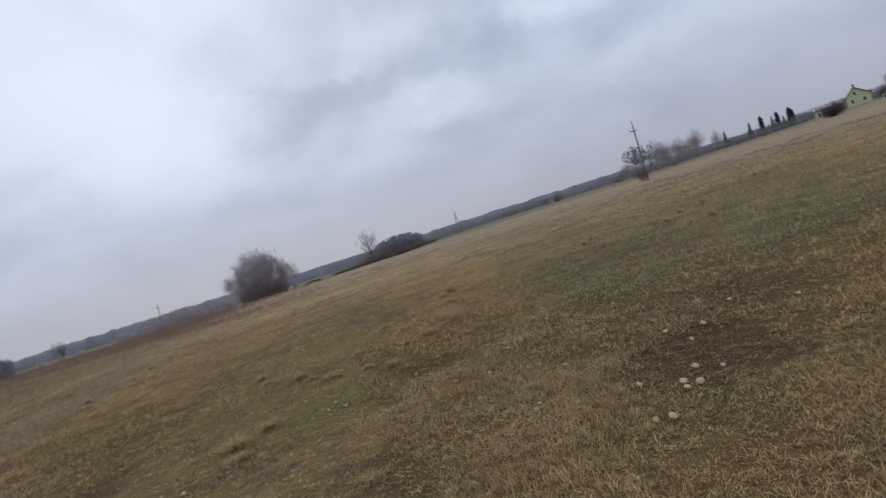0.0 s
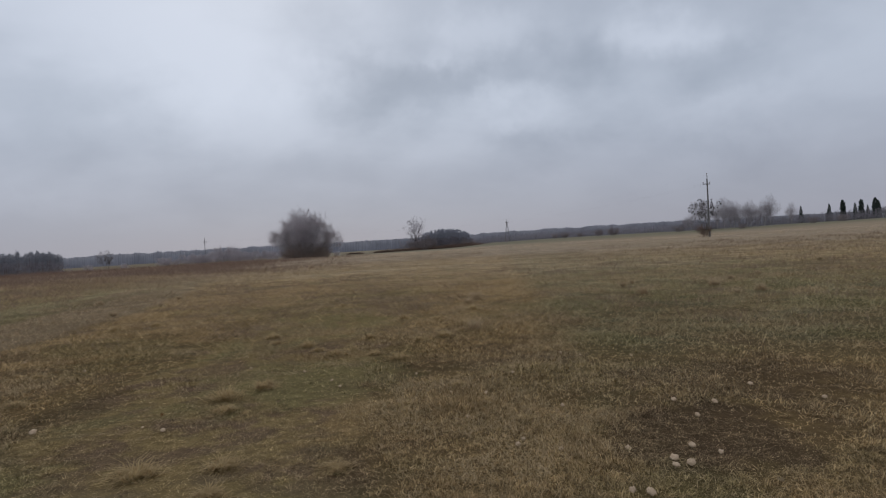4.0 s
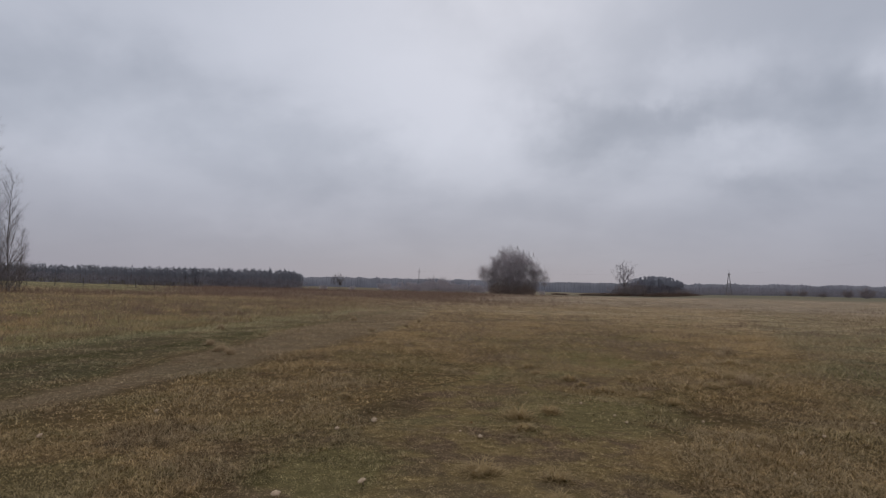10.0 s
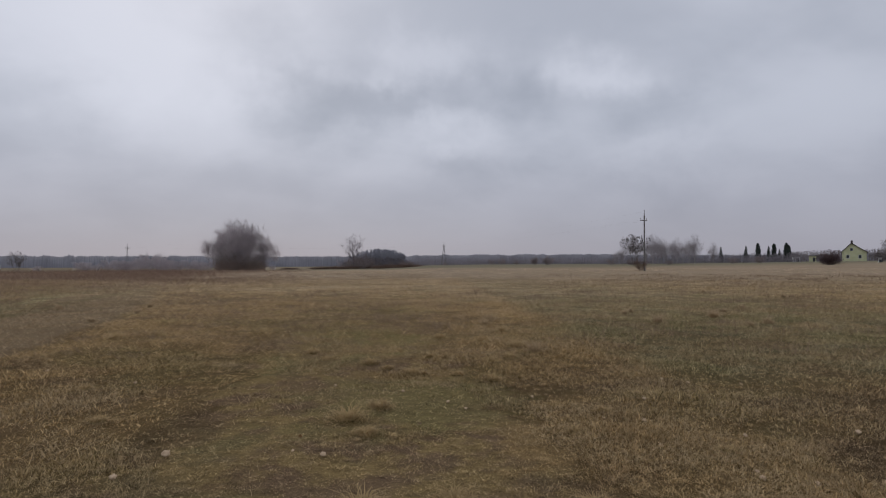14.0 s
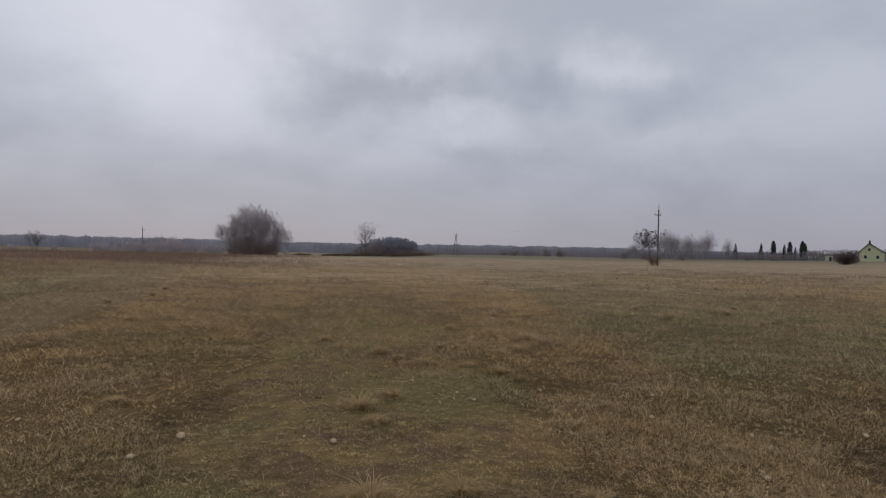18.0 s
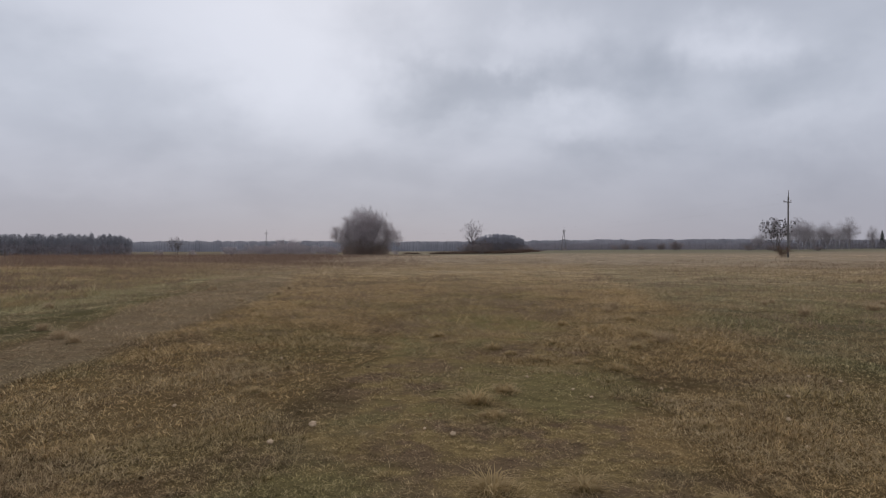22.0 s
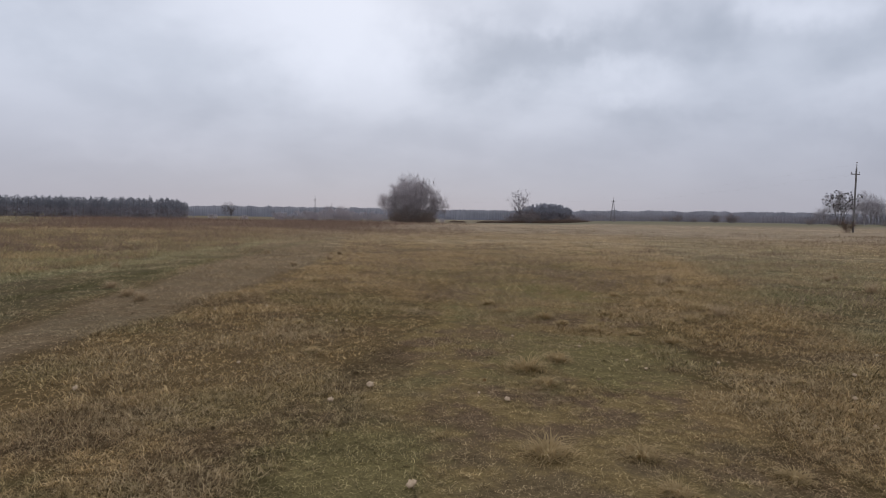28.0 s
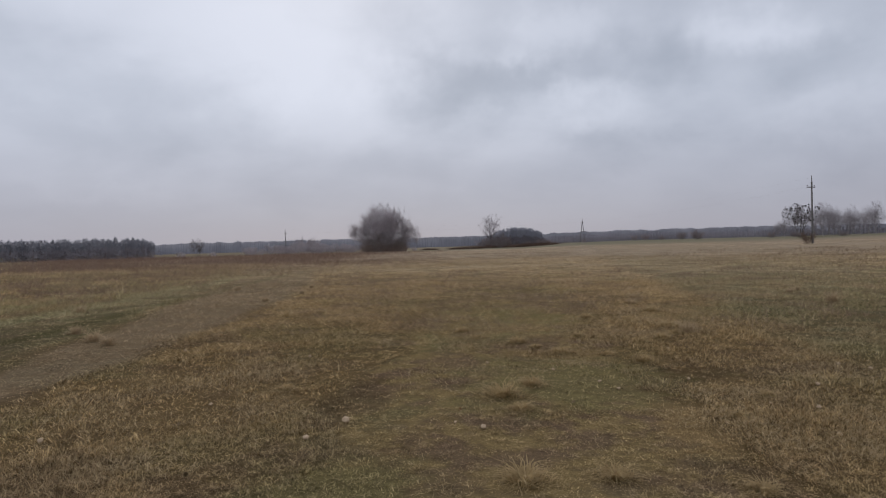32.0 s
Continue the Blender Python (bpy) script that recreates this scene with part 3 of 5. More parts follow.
def build_ground():
    rings = np.concatenate([np.linspace(0.3, 12, 60), 12 * (4000 / 12) ** (np.arange(1, 90) / 89)])
    turns = 240
    a = np.arange(turns) * 2 * math.pi / turns
    x, y = (rings[:, None] * np.sin(a)).ravel(), (rings[:, None] * np.cos(a)).ravel()
    verts = np.concatenate([np.stack([x, y, ground_z(x, y)], 1), [[0, 0, float(ground_z(0, 0))]]])
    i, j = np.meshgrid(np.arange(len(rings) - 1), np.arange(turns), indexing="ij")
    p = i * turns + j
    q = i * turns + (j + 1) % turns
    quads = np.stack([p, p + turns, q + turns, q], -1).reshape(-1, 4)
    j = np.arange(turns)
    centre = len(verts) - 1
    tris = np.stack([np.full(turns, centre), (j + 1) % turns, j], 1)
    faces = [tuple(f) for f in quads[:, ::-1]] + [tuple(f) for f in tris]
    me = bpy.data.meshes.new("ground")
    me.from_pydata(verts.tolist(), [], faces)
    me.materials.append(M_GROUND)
    me.polygons.foreach_set("use_smooth", np.ones(len(me.polygons), bool))
    ob = new("ground", me)
    return tagged(ob, "rough autumn field of withered grass and bare soil patches", "field", kind="structure")


build_ground()


def track_edges(y):
    """The mown track's near and far edge."""
    return -4.8 - 0.0055 * y * y, -4.6 - 0.29 * y


def blades(rng, x, y, length, width, stand, curl=0.9):
    """Bent blades of three pieces: root pair, middle pair, tip."""
    n = len(x)
    z = ground_z(x, y) - 0.004
    a = rng.random(n) * 2 * math.pi
    way = np.stack([np.cos(a), np.sin(a), np.zeros(n)], 1)
    side = np.stack([-np.sin(a), np.cos(a), np.zeros(n)], 1)
    side += way * rng.normal(0, 0.3, (n, 1))
    root = np.stack([x, y, z], 1)
    up = np.array([[0, 0, 1.0]])
    rise = (stand * (0.5 + rng.random(n)))[:, None]
    length, width = length[:, None], width[:, None]
    m = root + length * 0.5 * (way * (1 - 0.4 * rise) + up * np.minimum(rise, 1.2))
    t = m + length * 0.5 * (way * (1 + curl * rng.normal(0, 0.5, (n, 1))) + side * curl * rng.normal(0, 0.6, (n, 1)) + up * (rise * 0.5 - 0.25 * curl * rng.random((n, 1))))
    t[:, 2] = np.maximum(t[:, 2], z + 0.005)
    verts = np.stack([root - side * width, root + side * width, m + side * width * 0.8, m - side * width * 0.8, t], 1).reshape(-1, 3)
    b = (np.arange(n) * 5)[:, None]
    return verts, np.concatenate([b + [[0, 1, 2]], b + [[0, 2, 3]], b + [[3, 2, 4]]])


def scatter(rng, n, r0, r1, az0=-60, az1=52):
    r = np.sqrt(rng.random(n) * (r1 * r1 - r0 * r0) + r0 * r0)
    a = np.radians(az0 + (az1 - az0) * rng.random(n))
    return r * np.sin(a) + 0.6, r * np.cos(a) - 0.6


def tall_here(x, y):
    """How tall the sward stands, 0.3 to 1.5: low on the lane and the track, high on the straw strips."""
    wob = 0.35 * np.sin(y * 0.8 + 1.0) + 0.3 * np.sin(x * 1.7 + y * 0.6) + 0.2 * np.sin(3.1 * x - 2.3 * y)
    xs = x + wob
    near_edge, far_edge = track_edges(y)
    h = np.full(len(x), 1.0)
    h = np.where((xs > -1.7) & (xs < 1.5) & (y < 26), 0.42, h)
    h = np.where((xs > 1.3) & (xs < 3.6) & (y > 2.8) & (y < 6.4), 1.2, h)
    h = np.where((xs > 3.4 + 0.1 * y) & (y > 6.5), 0.7, h)
    h = np.where((x + 0.4 * wob < near_edge) & (x + 0.3 * wob > far_edge), 0.33, h)
    h = np.where(x + 0.3 * wob < far_edge, 0.62, h)
    h = np.where((x + 0.3 * wob < far_edge) & (x + 0.25 * wob < -9.4 - 0.135 * y), 1.4, h)
    for px, py, r, k in ((-1.5, 5.6, 0.5, 0.5), (4.0, 3.9, 0.8, 0.5), (2.0, 6.9, 0.7, 0.4), (1.9, 9.3, 0.9, 1.25), (0.7, 8.2, 0.6, 1.1), (2.6, 10.6, 0.9, 1.2)):
        h = np.where(np.hypot(x - px, (y - py) * 1.4) + 0.5 * wob < r, k, h)
    return h * (0.8 + 0.4 * np.sin(x * 2.9 + 1) * np.sin(y * 2.3 + 2))


def slivers(rng, x, y, length, width, stand):
    """Single thin leaning triangles, for grass too far off to bend."""
    n = len(x)
    z = ground_z(x, y) - 0.004
    a = rng.random(n) * 2 * math.pi
    way = np.stack([np.cos(a), np.sin(a), np.zeros(n)], 1)
    side = np.stack([np.sin(a + 1.2), np.cos(a + 1.2), np.zeros(n)], 1) * width[:, None]
    root = np.stack([x, y, z], 1)
    tip = root + length[:, None] * (way * 0.8 + np.array([[0, 0, 1.0]]) * (stand * (0.5 + rng.random(n)))[:, None])
    return np.stack([root - side, root + side, tip], 1).reshape(-1, 3), np.arange(3 * n).reshape(n, 3)


def tuft_blades(rng, cx, cy, per, spread, length, width, stand):
    """Small tufts: blades that leave each centre outwards, arch over and droop."""
    n = len(cx) * per
    a = rng.random(n) * 2 * math.pi
    r = np.abs(rng.normal(0, 1, n)) * np.repeat(spread, per)
    x, y = np.repeat(cx, per) + r * np.cos(a), np.repeat(cy, per) + r * np.sin(a)
    z = ground_z(x, y) - 0.004
    a = a + rng.normal(0, 0.9, n)
    way = np.stack([np.cos(a), np.sin(a), np.zeros(n)], 1)
    side = np.stack([-np.sin(a), np.cos(a), np.zeros(n)], 1)
    ln = (np.repeat(length, per) * (0.55 + 0.8 * rng.random(n)))[:, None]
    wd = (np.repeat(width, per) * (0.6 + 0.8 * rng.random(n)))[:, None]
    rise = (np.repeat(stand, per) * (0.45 + rng.random(n)))[:, None]
    bend = side * rng.normal(0, 0.7, (n, 1))
    up = np.array([[0, 0, 1.0]])
    root = np.stack([x, y, z], 1)
    m = root + ln * 0.55 * (way * (1 - 0.5 * np.minimum(rise, 1)) + bend * 0.4 + up * np.minimum(rise, 1.1))
    t = m + ln * 0.5 * (way * 0.9 + bend + up * (0.35 * rise - 0.38 * rng.random((n, 1))))
    t[:, 2] = np.maximum(t[:, 2], z + 0.006)
    verts = np.stack([root - side * wd, root + side * wd, m + side * wd * 0.85, m - side * wd * 0.85, t], 1).reshape(-1, 3)
    b = (np.arange(n) * 5)[:, None]
    return verts, np.concatenate([b + [[0, 1, 2]], b + [[0, 2, 3]], b + [[3, 2, 4]]])


def build_grass():
    rng = np.random.default_rng(5)
    label = "matted withered grass, straw brown with dull green"
    for name, tufts, per, r0, r1, ln, wd, loose in (("grass_near", 12500, 14, 1.6, 6.2, 0.062, 0.0023, 62000), ("grass_middle", 8200, 10, 5.8, 11.5, 0.080, 0.0037, 36000)):
        cx, cy = scatter(rng, tufts, r0, r1)
        h = tall_here(cx, cy) * (0.75 + 0.55 * rng.random(tufts) ** 2)
        v1, f1 = tuft_blades(rng, cx, cy, per, 0.018 + 0.03 * h, ln * (0.30 + 0.75 * h), np.full(tufts, wd), 0.35 + 0.42 * h)
        x, y = scatter(rng, loose, r0, r1)
        h = tall_here(x, y)
        v2, f2 = blades(rng, x, y, ln * (0.35 + 0.5 * h) * (0.5 + rng.random(loose)), wd * (0.55 + 0.8 * rng.random(loose)), 0.24 + 0.3 * h)
        v, f = merged([(v1, f1), (v2, f2)])
        tagged(new("grass", raw_mesh(name, v, f, M_GRASS)), label, "grass", kind="stuff")
    for name, loose, clumps, per, spread, r0, r1, ln, wd in (("grass_mid_field", 98000, 5200, 22, 0.13, 10.0, 24.0, 0.125, 0.0062), ("grass_beyond", 125000, 8200, 16, 0.24, 17.0, 56.0, 0.15, 0.013), ("grass_far", 70000, 5500, 9, 0.5, 34.0, 140.0, 0.14, 0.038)):
        cx, cy = scatter(rng, clumps, r0, r1)
        lx, ly = scatter(rng, loose, r0, r1)
        x = np.concatenate([lx, np.repeat(cx, per) + rng.normal(0, spread, clumps * per)])
        y = np.concatenate([ly, np.repeat(cy, per) + rng.normal(0, spread, clumps * per)])
        size = np.concatenate([np.full(loose, 0.75), np.repeat(0.8 + 1.1 * rng.random(clumps) ** 2, per)])
        h = tall_here(x, y) * size
        keep = rng.random(len(x)) < np.clip(h + 0.5, 0, 1)
        x, y, h = x[keep], y[keep], h[keep]
        n = len(x)
        v, f = slivers(rng, x, y, ln * (0.35 + 0.65 * h) * (0.5 + rng.random(n)), wd * (0.55 + 0.9 * rng.random(n)), (0.26 + 0.36 * h) * 0.55)
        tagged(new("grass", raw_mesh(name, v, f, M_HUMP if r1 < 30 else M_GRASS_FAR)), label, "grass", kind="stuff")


build_grass()


def build_grass_round():
    """The same sward behind the walk and underfoot."""
    rng = np.random.default_rng(12)
    x, y = scatter(rng, 42000, 1.4, 14.0, 46, 306)
    x2, y2 = scatter(rng, 14000, 0.0, 1.75, 0, 360)
    x, y = np.concatenate([x, x2]), np.concatenate([y, y2])
    n = len(x)
    v, f = slivers(rng, x, y, 0.09 * (0.4 + 0.8 * rng.random(n)), 0.006 * (0.6 + 0.9 * rng.random(n)), np.full(n, 0.5))
    tagged(new("grass", raw_mesh("grass_round", v, f, M_GRASS)), "matted withered grass, straw brown with dull green", "grass", kind="stuff")


build_grass_round()


def build_hummocks():
    """Rough land beyond the track: loose humps of tall grass, each a lean sheaf."""
    rng = np.random.default_rng(9)
    for n, per, az0, az1, r0, r1, tall in ((1500, 60, -66, -22, 8.0, 24.0, 0.19), (2600, 26, -64, -14, 20.0, 62.0, 0.26), (1500, 44, -34, 50, 9.0, 26.0, 0.20), (1900, 28, -34, 50, 22.0, 62.0, 0.30)):
        cx, cy = scatter(rng, n, r0, r1, az0, az1)
        past = np.minimum(track_edges(cy)[1], -9.4 - 0.135 * cy) - cx + 0.5 * np.sin(cy * 0.5)
        keep = (past > 0) | (az1 > 0) | ((past > -0.7) & (rng.random(n) < 0.4))
        cx, cy = cx[keep], cy[keep]
        n = len(cx)
        size = 0.5 + 0.9 * rng.random(n) ** 2
        wide = np.repeat(size, per) * (0.13 + 0.006 * np.repeat(np.hypot(cx, cy), per))
        x = np.repeat(cx, per) + rng.normal(0, 1, n * per) * wide * 1.3
        y = np.repeat(cy, per) + rng.normal(0, 1, n * per) * wide * 0.8
        far = np.hypot(x, y)
        v, f = slivers(rng, x, y, tall * np.repeat(size, per) * (0.5 + 0.7 * rng.random(len(x))), 0.0009 * far ** 0.75 * (0.6 + 0.8 * rng.random(len(x))), np.full(len(x), 0.52))
        tagged(new("grass", raw_mesh("grass_humps", v, f, M_HUMP)), "rough humps of olive and straw-brown tall grass", "grass", kind="stuff")


build_hummocks()


TANGLES = ((1.75, 5.0, 0.45, 0.5, 700), (2.5, 4.4, 0.5, 0.4, 700), (2.9, 5.2, 0.55, 0.6, 900), (3.3, 4.5, 0.4, 0.35, 500), (2.5, 3.55, 0.45, 0.35, 700), (3.1, 3.75, 0.35, 0.3, 450), (2.1, 6.0, 0.5, 0.4, 500), (3.6, 5.6, 0.5, 0.4, 500),
           (3.0, 6.5, 0.6, 0.35, 500), (4.3, 6.2, 0.6, 0.35, 450), (1.9, 9.3, 0.9, 0.35, 500), (2.6, 10.6, 0.8, 0.35, 400), (0.7, 8.2, 0.5, 0.3, 300), (-2.6, 3.9, 0.6, 0.35, 500), (-3.4, 4.8, 0.6, 0.4, 500), (-2.3, 5.3, 0.5, 0.5, 450), (-3.6, 6.3, 0.7, 0.4, 450), (-1.9, 2.9, 0.35, 0.3, 350))


def build_straws():
    """Longer pale straws lying on the sward, thicker on the straw strips."""
    rng = np.random.default_rng(6)
    x, y = scatter(rng, 78000, 1.6, 8.5)
    h = tall_here(x, y)
    keep = rng.random(len(x)) < np.clip((h - 0.5) * 1.8, 0.07, 1)
    x, y = x[keep], y[keep]
    n = len(x)
    v, f = blades(rng, x, y, (0.045 + 0.04 * np.clip(h[keep], 0, 1)) * (0.5 + 0.9 * rng.random(n)), 0.0013 * (0.7 + 0.6 * rng.random(n)), 0.22 + 0.3 * rng.random(n), 1.5)
    v[:, 2] += np.repeat(0.004 + 0.012 * np.clip(h[keep], 0, 1), 5)
    cx, cy = 0.5 + 5.0 * rng.random(46) - 1.2, 6.5 + 8.5 * rng.random(46)
    cx = cx + np.where(np.arange(46) % 3 == 0, -4.5, 0)
    size = np.repeat(0.5 + rng.random(46), 230)
    px, py = np.repeat(cx, 230) + rng.normal(0, 0.34, 46 * 230) * size, np.repeat(cy, 230) + rng.normal(0, 0.26, 46 * 230) * size
    n = len(px)
    v2, f2 = blades(rng, px, py, 0.10 * (0.5 + 0.8 * rng.random(n)), 0.0028 * (0.7 + 0.6 * rng.random(n)), 0.35 + 0.4 * rng.random(n), 1.2)
    v, f = merged([(v, f), (v2, f2)])
    # tangles of pale matted straw on the strip by the lane
    px, py = [], []
    for sx, sy, rx, ry, m in TANGLES:
        a, r = rng.random(m) * 2 * math.pi, np.sqrt(rng.random(m))
        lump = 1 + 0.35 * np.sin(3 * a + 7 * sx) + 0.2 * np.sin(7 * a + 3 * sy)
        px.append(sx + rx * r * lump * np.cos(a))
        py.append(sy + ry * r * lump * np.sin(a))
    px, py = np.concatenate(px), np.concatenate(py)
    n = len(px)
    v2, f2 = blades(rng, px, py, 0.075 * (0.5 + 0.9 * rng.random(n)), 0.0022 * (0.7 + 0.6 * rng.random(n)), 0.35 + 0.4 * rng.random(n), 1.6)
    v2[:, 2] += np.repeat(0.045 * rng.random(n), 5)
    v, f = merged([(v, f), (v2, f2)])
    tagged(new("straw", raw_mesh("straw", v, f, M_STRAW)), "loose pale curled straws lying on the sward", "straw", kind="stuff")


build_straws()

# ---- trees, shrubs ----


def rule(steps, kids, wander, lift, spread, ratio, thin, start):
    return {"steps": steps, "kids": kids, "wander": wander, "lift": lift, "spread": spread, "ratio": ratio, "thin": thin, "from": start}


WILLOW = rule((7, 4, 3), (9, 4), 0.06, (0.01, 0.05, 0.04), (0.45, 0.65), (0.30, 0.5), 0.0085, (0.2, 0.1))
OPEN = rule((7, 5, 3, 2), (11, 8, 7), 0.09, (0.02, 0.06, 0.05, 0.0), (0.75, 0.7, 0.7), (0.42, 0.5, 0.5), 0.012, (0.3, 0.15, 0.1))
ASPEN = rule((8, 4, 2), (46, 17), 0.045, (0.01, 0.07, 0.03), (0.62, 0.6), (0.24, 0.5), 0.007, (0.16, 0.1))
BIRCH = rule((7, 4, 2), (34, 15), 0.05, (0.03, 0.05, -0.02), (0.75, 0.75), (0.33, 0.5), 0.016, (0.18, 0.1))
CROWN = rule((7, 4, 2), (14, 6), 0.04, (0.02, 0.06, 0.0), (0.5, 0.6), (0.28, 0.5), 0.014, (0.25, 0.1))
FAN = rule((6, 4, 3), (9, 6), 0.08, (0.04, 0.05, 0.02), (0.6, 0.65), (0.40, 0.5), 0.011, (0.3, 0.1))
SHRUB = rule((4, 3, 2), (7, 5), 0.14, (0.03, 0.05, 0.0), (0.6, 0.7), (0.5, 0.5), 0.008, (0.15, 0.1))
FARSHRUB = rule((3, 3, 2), (8, 5), 0.14, (0.03, 0.05, 0.0), (0.7, 0.8), (0.5, 0.6), 0.022, (0.1, 0.1))

WILLOW_LOBES = ((-0.35, 0.2, 4.0, 1.9, 2.3), (-2.05, 0.1, 3.5, 1.15, 1.6), (-3.6, 0.0, 2.55, 0.75, 1.15), (1.45, 0.2, 3.85, 1.45, 1.75), (2.9, 0.2, 2.9, 1.0, 1.3), (3.9, 0.0, 2.15, 0.75, 1.0), (0.2, -1.5, 2.9, 2.1, 2.1), (-0.3, 1.5, 3.1, 2.2, 2.2), (-2.5, 0.0, 2.1, 0.95, 1.3), (2.5, 0.0, 1.9, 0.95, 1.3), (0.1, 0.0, 1.7, 2.1, 1.4))


def willow_skirt(ob, tips, rng):
    """Brown suckers close round the foot of the willow."""
    rows = []
    for k in range(900):
        a, r = rng.random() * 2 * math.pi, 2.75 * math.sqrt(rng.random())
        p = np.array([r * math.cos(a), 0.7 * r * math.sin(a), -0.1])
        q = p + np.array([rng.normal(0, 0.35), rng.normal(0, 0.35), 0.5 + 2.3 * rng.random() * (1 - 0.26 * r)])
        rows.append((*p, *q, 0.022, 0.010))
        for j in range(3):
            b = p + (q - p) * (0.3 + 0.7 * rng.random())
            rows.append((*b, *(b + rng.normal(0, 0.28, 3) + [0, 0, 0.28]), 0.010, 0.006))
    part("undergrowth", raw_mesh("undergrowth", *tubes(rows, 3), M_SKIRT), M_SKIRT, ob, "dense brown suckers round the stems")


bare_tree("willow_bush", spot(-11.45, 150), "large bare many-stemmed willow with a rounded brown-grey crown", "bush", WILLOW, 34, 5.2, 0.055, 1.2, 3, M_WILLOW, M_WILLOWTWIG, foot=1.5, dome=(2.7, 4.6, 3.3), fill=2050, lobes=WILLOW_LOBES, reach_to=0.46, extra=willow_skirt, grown=2.03)
bare_tree("bare_tree", spot(-1.15, 205), "slender leafless tree with an open fan crown beside shrubs", "tree", FAN, 12, 5.0, 0.06, 1.15, 8, M_ASPENTWIG, M_BIRCHTWIG, foot=0.1, dome=(4.75, 2.25, 2.2), fill=90, reach_to=0.80, fork=2.0, grown=1.7)


def dark_leaves(ob, tips, rng):
    keep = tips[(tips[:, 2] > 1.6)]
    pick = keep[rng.choice(len(keep), 250, replace=False)]
    part("foliage", raw_mesh("foliage", *shards(rng, pick, 0.12, 16), M_DARKLEAF), M_DARKLEAF, ob, "dark clumps of withered leaves")


bare_tree("leafy_tree", spot(25.3, 195), "small tree keeping dark clumps of withered foliage on bare limbs", "tree", OPEN, 6, 5.3, 0.075, 0.42, 21, M_BARK, M_BIRCHTWIG, foot=0.9, extra=dark_leaves, grown=1.56)
bare_tree("pole_shrub", spot(25.75, 109), "low bare brown shrub at the foot of a pole", "bush", SHRUB, 24, 1.35, 0.014, 0.75, 30, M_WEED, M_WEED, foot=0.4, grown=1.35)


def copies(make, seats, group):
    """One made thing, then its copies: seats are (bearing, distance, scale, turn)."""
    az, dist, size, turn = seats[0]
    first = make(spot(az, dist))
    tagged(first, group=group)
    first.scale = (size, size, size)
    for az, dist, size, turn in seats[1:]:
        made = copy_thing(first, Matrix.Translation(spot(az, dist)) @ pose(0, 0, 0, 0, 0, turn))
        made.scale = (size, size, size)


# tall aspens at the field's edge on the left
ASPEN_LABEL = "tall slender leafless aspen with steep fine branches, field edge"
for k, (seed, seats) in enumerate(((41, ((-55.9, 55, 0.66, 0), (-57.4, 57, 0.8, 250), (-59.2, 57, 0.95, 310), (-62.0, 48, 1.15, 100), (-58.6, 54, 0.85, 70), (-61.5, 52, 1.15, 200), (-64.5, 49, 1.25, 20), (-67.0, 55, 1.3, 130))),
                                   (42, ((-56.6, 60, 0.76, 40), (-58.2, 48, 0.88, 30), (-61.2, 62, 1.1, 30), (-59.6, 50, 0.98, 150), (-60.3, 60, 1.0, 260), (-62.6, 57, 1.2, 300), (-66.0, 47, 1.1, 10))),
                                   (43, ((-55.1, 60, 0.50, 0), (-59.9, 53, 1.0, 20), (-57.8, 52, 0.80, 110), (-60.9, 55, 1.05, 60), (-63.4, 52, 1.22, 180))))):
    seats = [(az + 1.3, dist, size * 0.87, turn) for az, dist, size, turn in seats]
    copies(lambda p, s=seed: bare_tree("aspen", p, ASPEN_LABEL, "tree", ASPEN, 1, 15.0, 0.075, 0.2, s, M_BARK, M_ASPENTWIG), seats, "aspens at the field edge")
copies(lambda p: bare_tree("thicket_shrub", p, "dense brown leafless thicket shrub under aspens", "bush", SHRUB, 26, 2.3, 0.02, 0.8, 45, M_TWIG, M_TWIG, foot=0.9),
       [(-54.8 - 1.1 * k, 53 + 3 * (k % 3), 1.0 + 0.18 * (k % 4), 67 * k) for k in range(12)], "thicket under the aspens")

# birches behind the pole
BIRCH_LOBES = ((0.2, 0, 7.0, 1.9, 2.4), (-1.6, 0.3, 5.6, 1.5, 1.9), (1.7, -0.3, 5.4, 1.5, 1.9), (0, 1.5, 5.4, 1.6, 2.0), (0.3, -1.4, 5.0, 1.5, 2.0), (0.7, 0.4, 3.7, 1.4, 1.8), (-0.9, -0.3, 3.5, 1.3, 1.6))
BIRCH_LABEL = "slim leafless birch with pale bark and grey-mauve twigs"
for seed, seats in ((51, ((24.2, 205, 0.66, 0), (26.9, 200, 1.05, 50), (28.6, 210, 0.85, 90), (30.4, 204, 1.0, 10), (31.9, 206, 0.72, 10))),
                    (52, ((26.3, 210, 0.90, 0), (27.6, 206, 0.98, 160), (28.0, 196, 0.80, 20), (29.9, 212, 0.92, 200))),
                    (53, ((23.7, 212, 0.55, 0), (27.3, 214, 1.0, 220), (28.9, 202, 0.92, 30), (29.4, 198, 0.75, 300)))):
    copies(lambda p, s=seed: bare_tree("birch", p, BIRCH_LABEL, "tree", CROWN, 2, 9.0, 0.085, 0.30, s, M_BIRCH, M_BIRCHTWIG, foot=0.1, dome=(6.0, 2.7, 3.5), fill=430, lobes=BIRCH_LOBES, reach_to=0.6), seats, "birches behind the pole")


def far_shrub(p, seed=60, label="rounded leafless shrub, dark brown-grey, far across the field", bark=M_BRUSH, twig=M_BRUSH):
    return bare_tree("shrub", p, label, "bush", FARSHRUB, 15, 2.5, 0.035, 0.95, seed, bark, twig, foot=0.7)


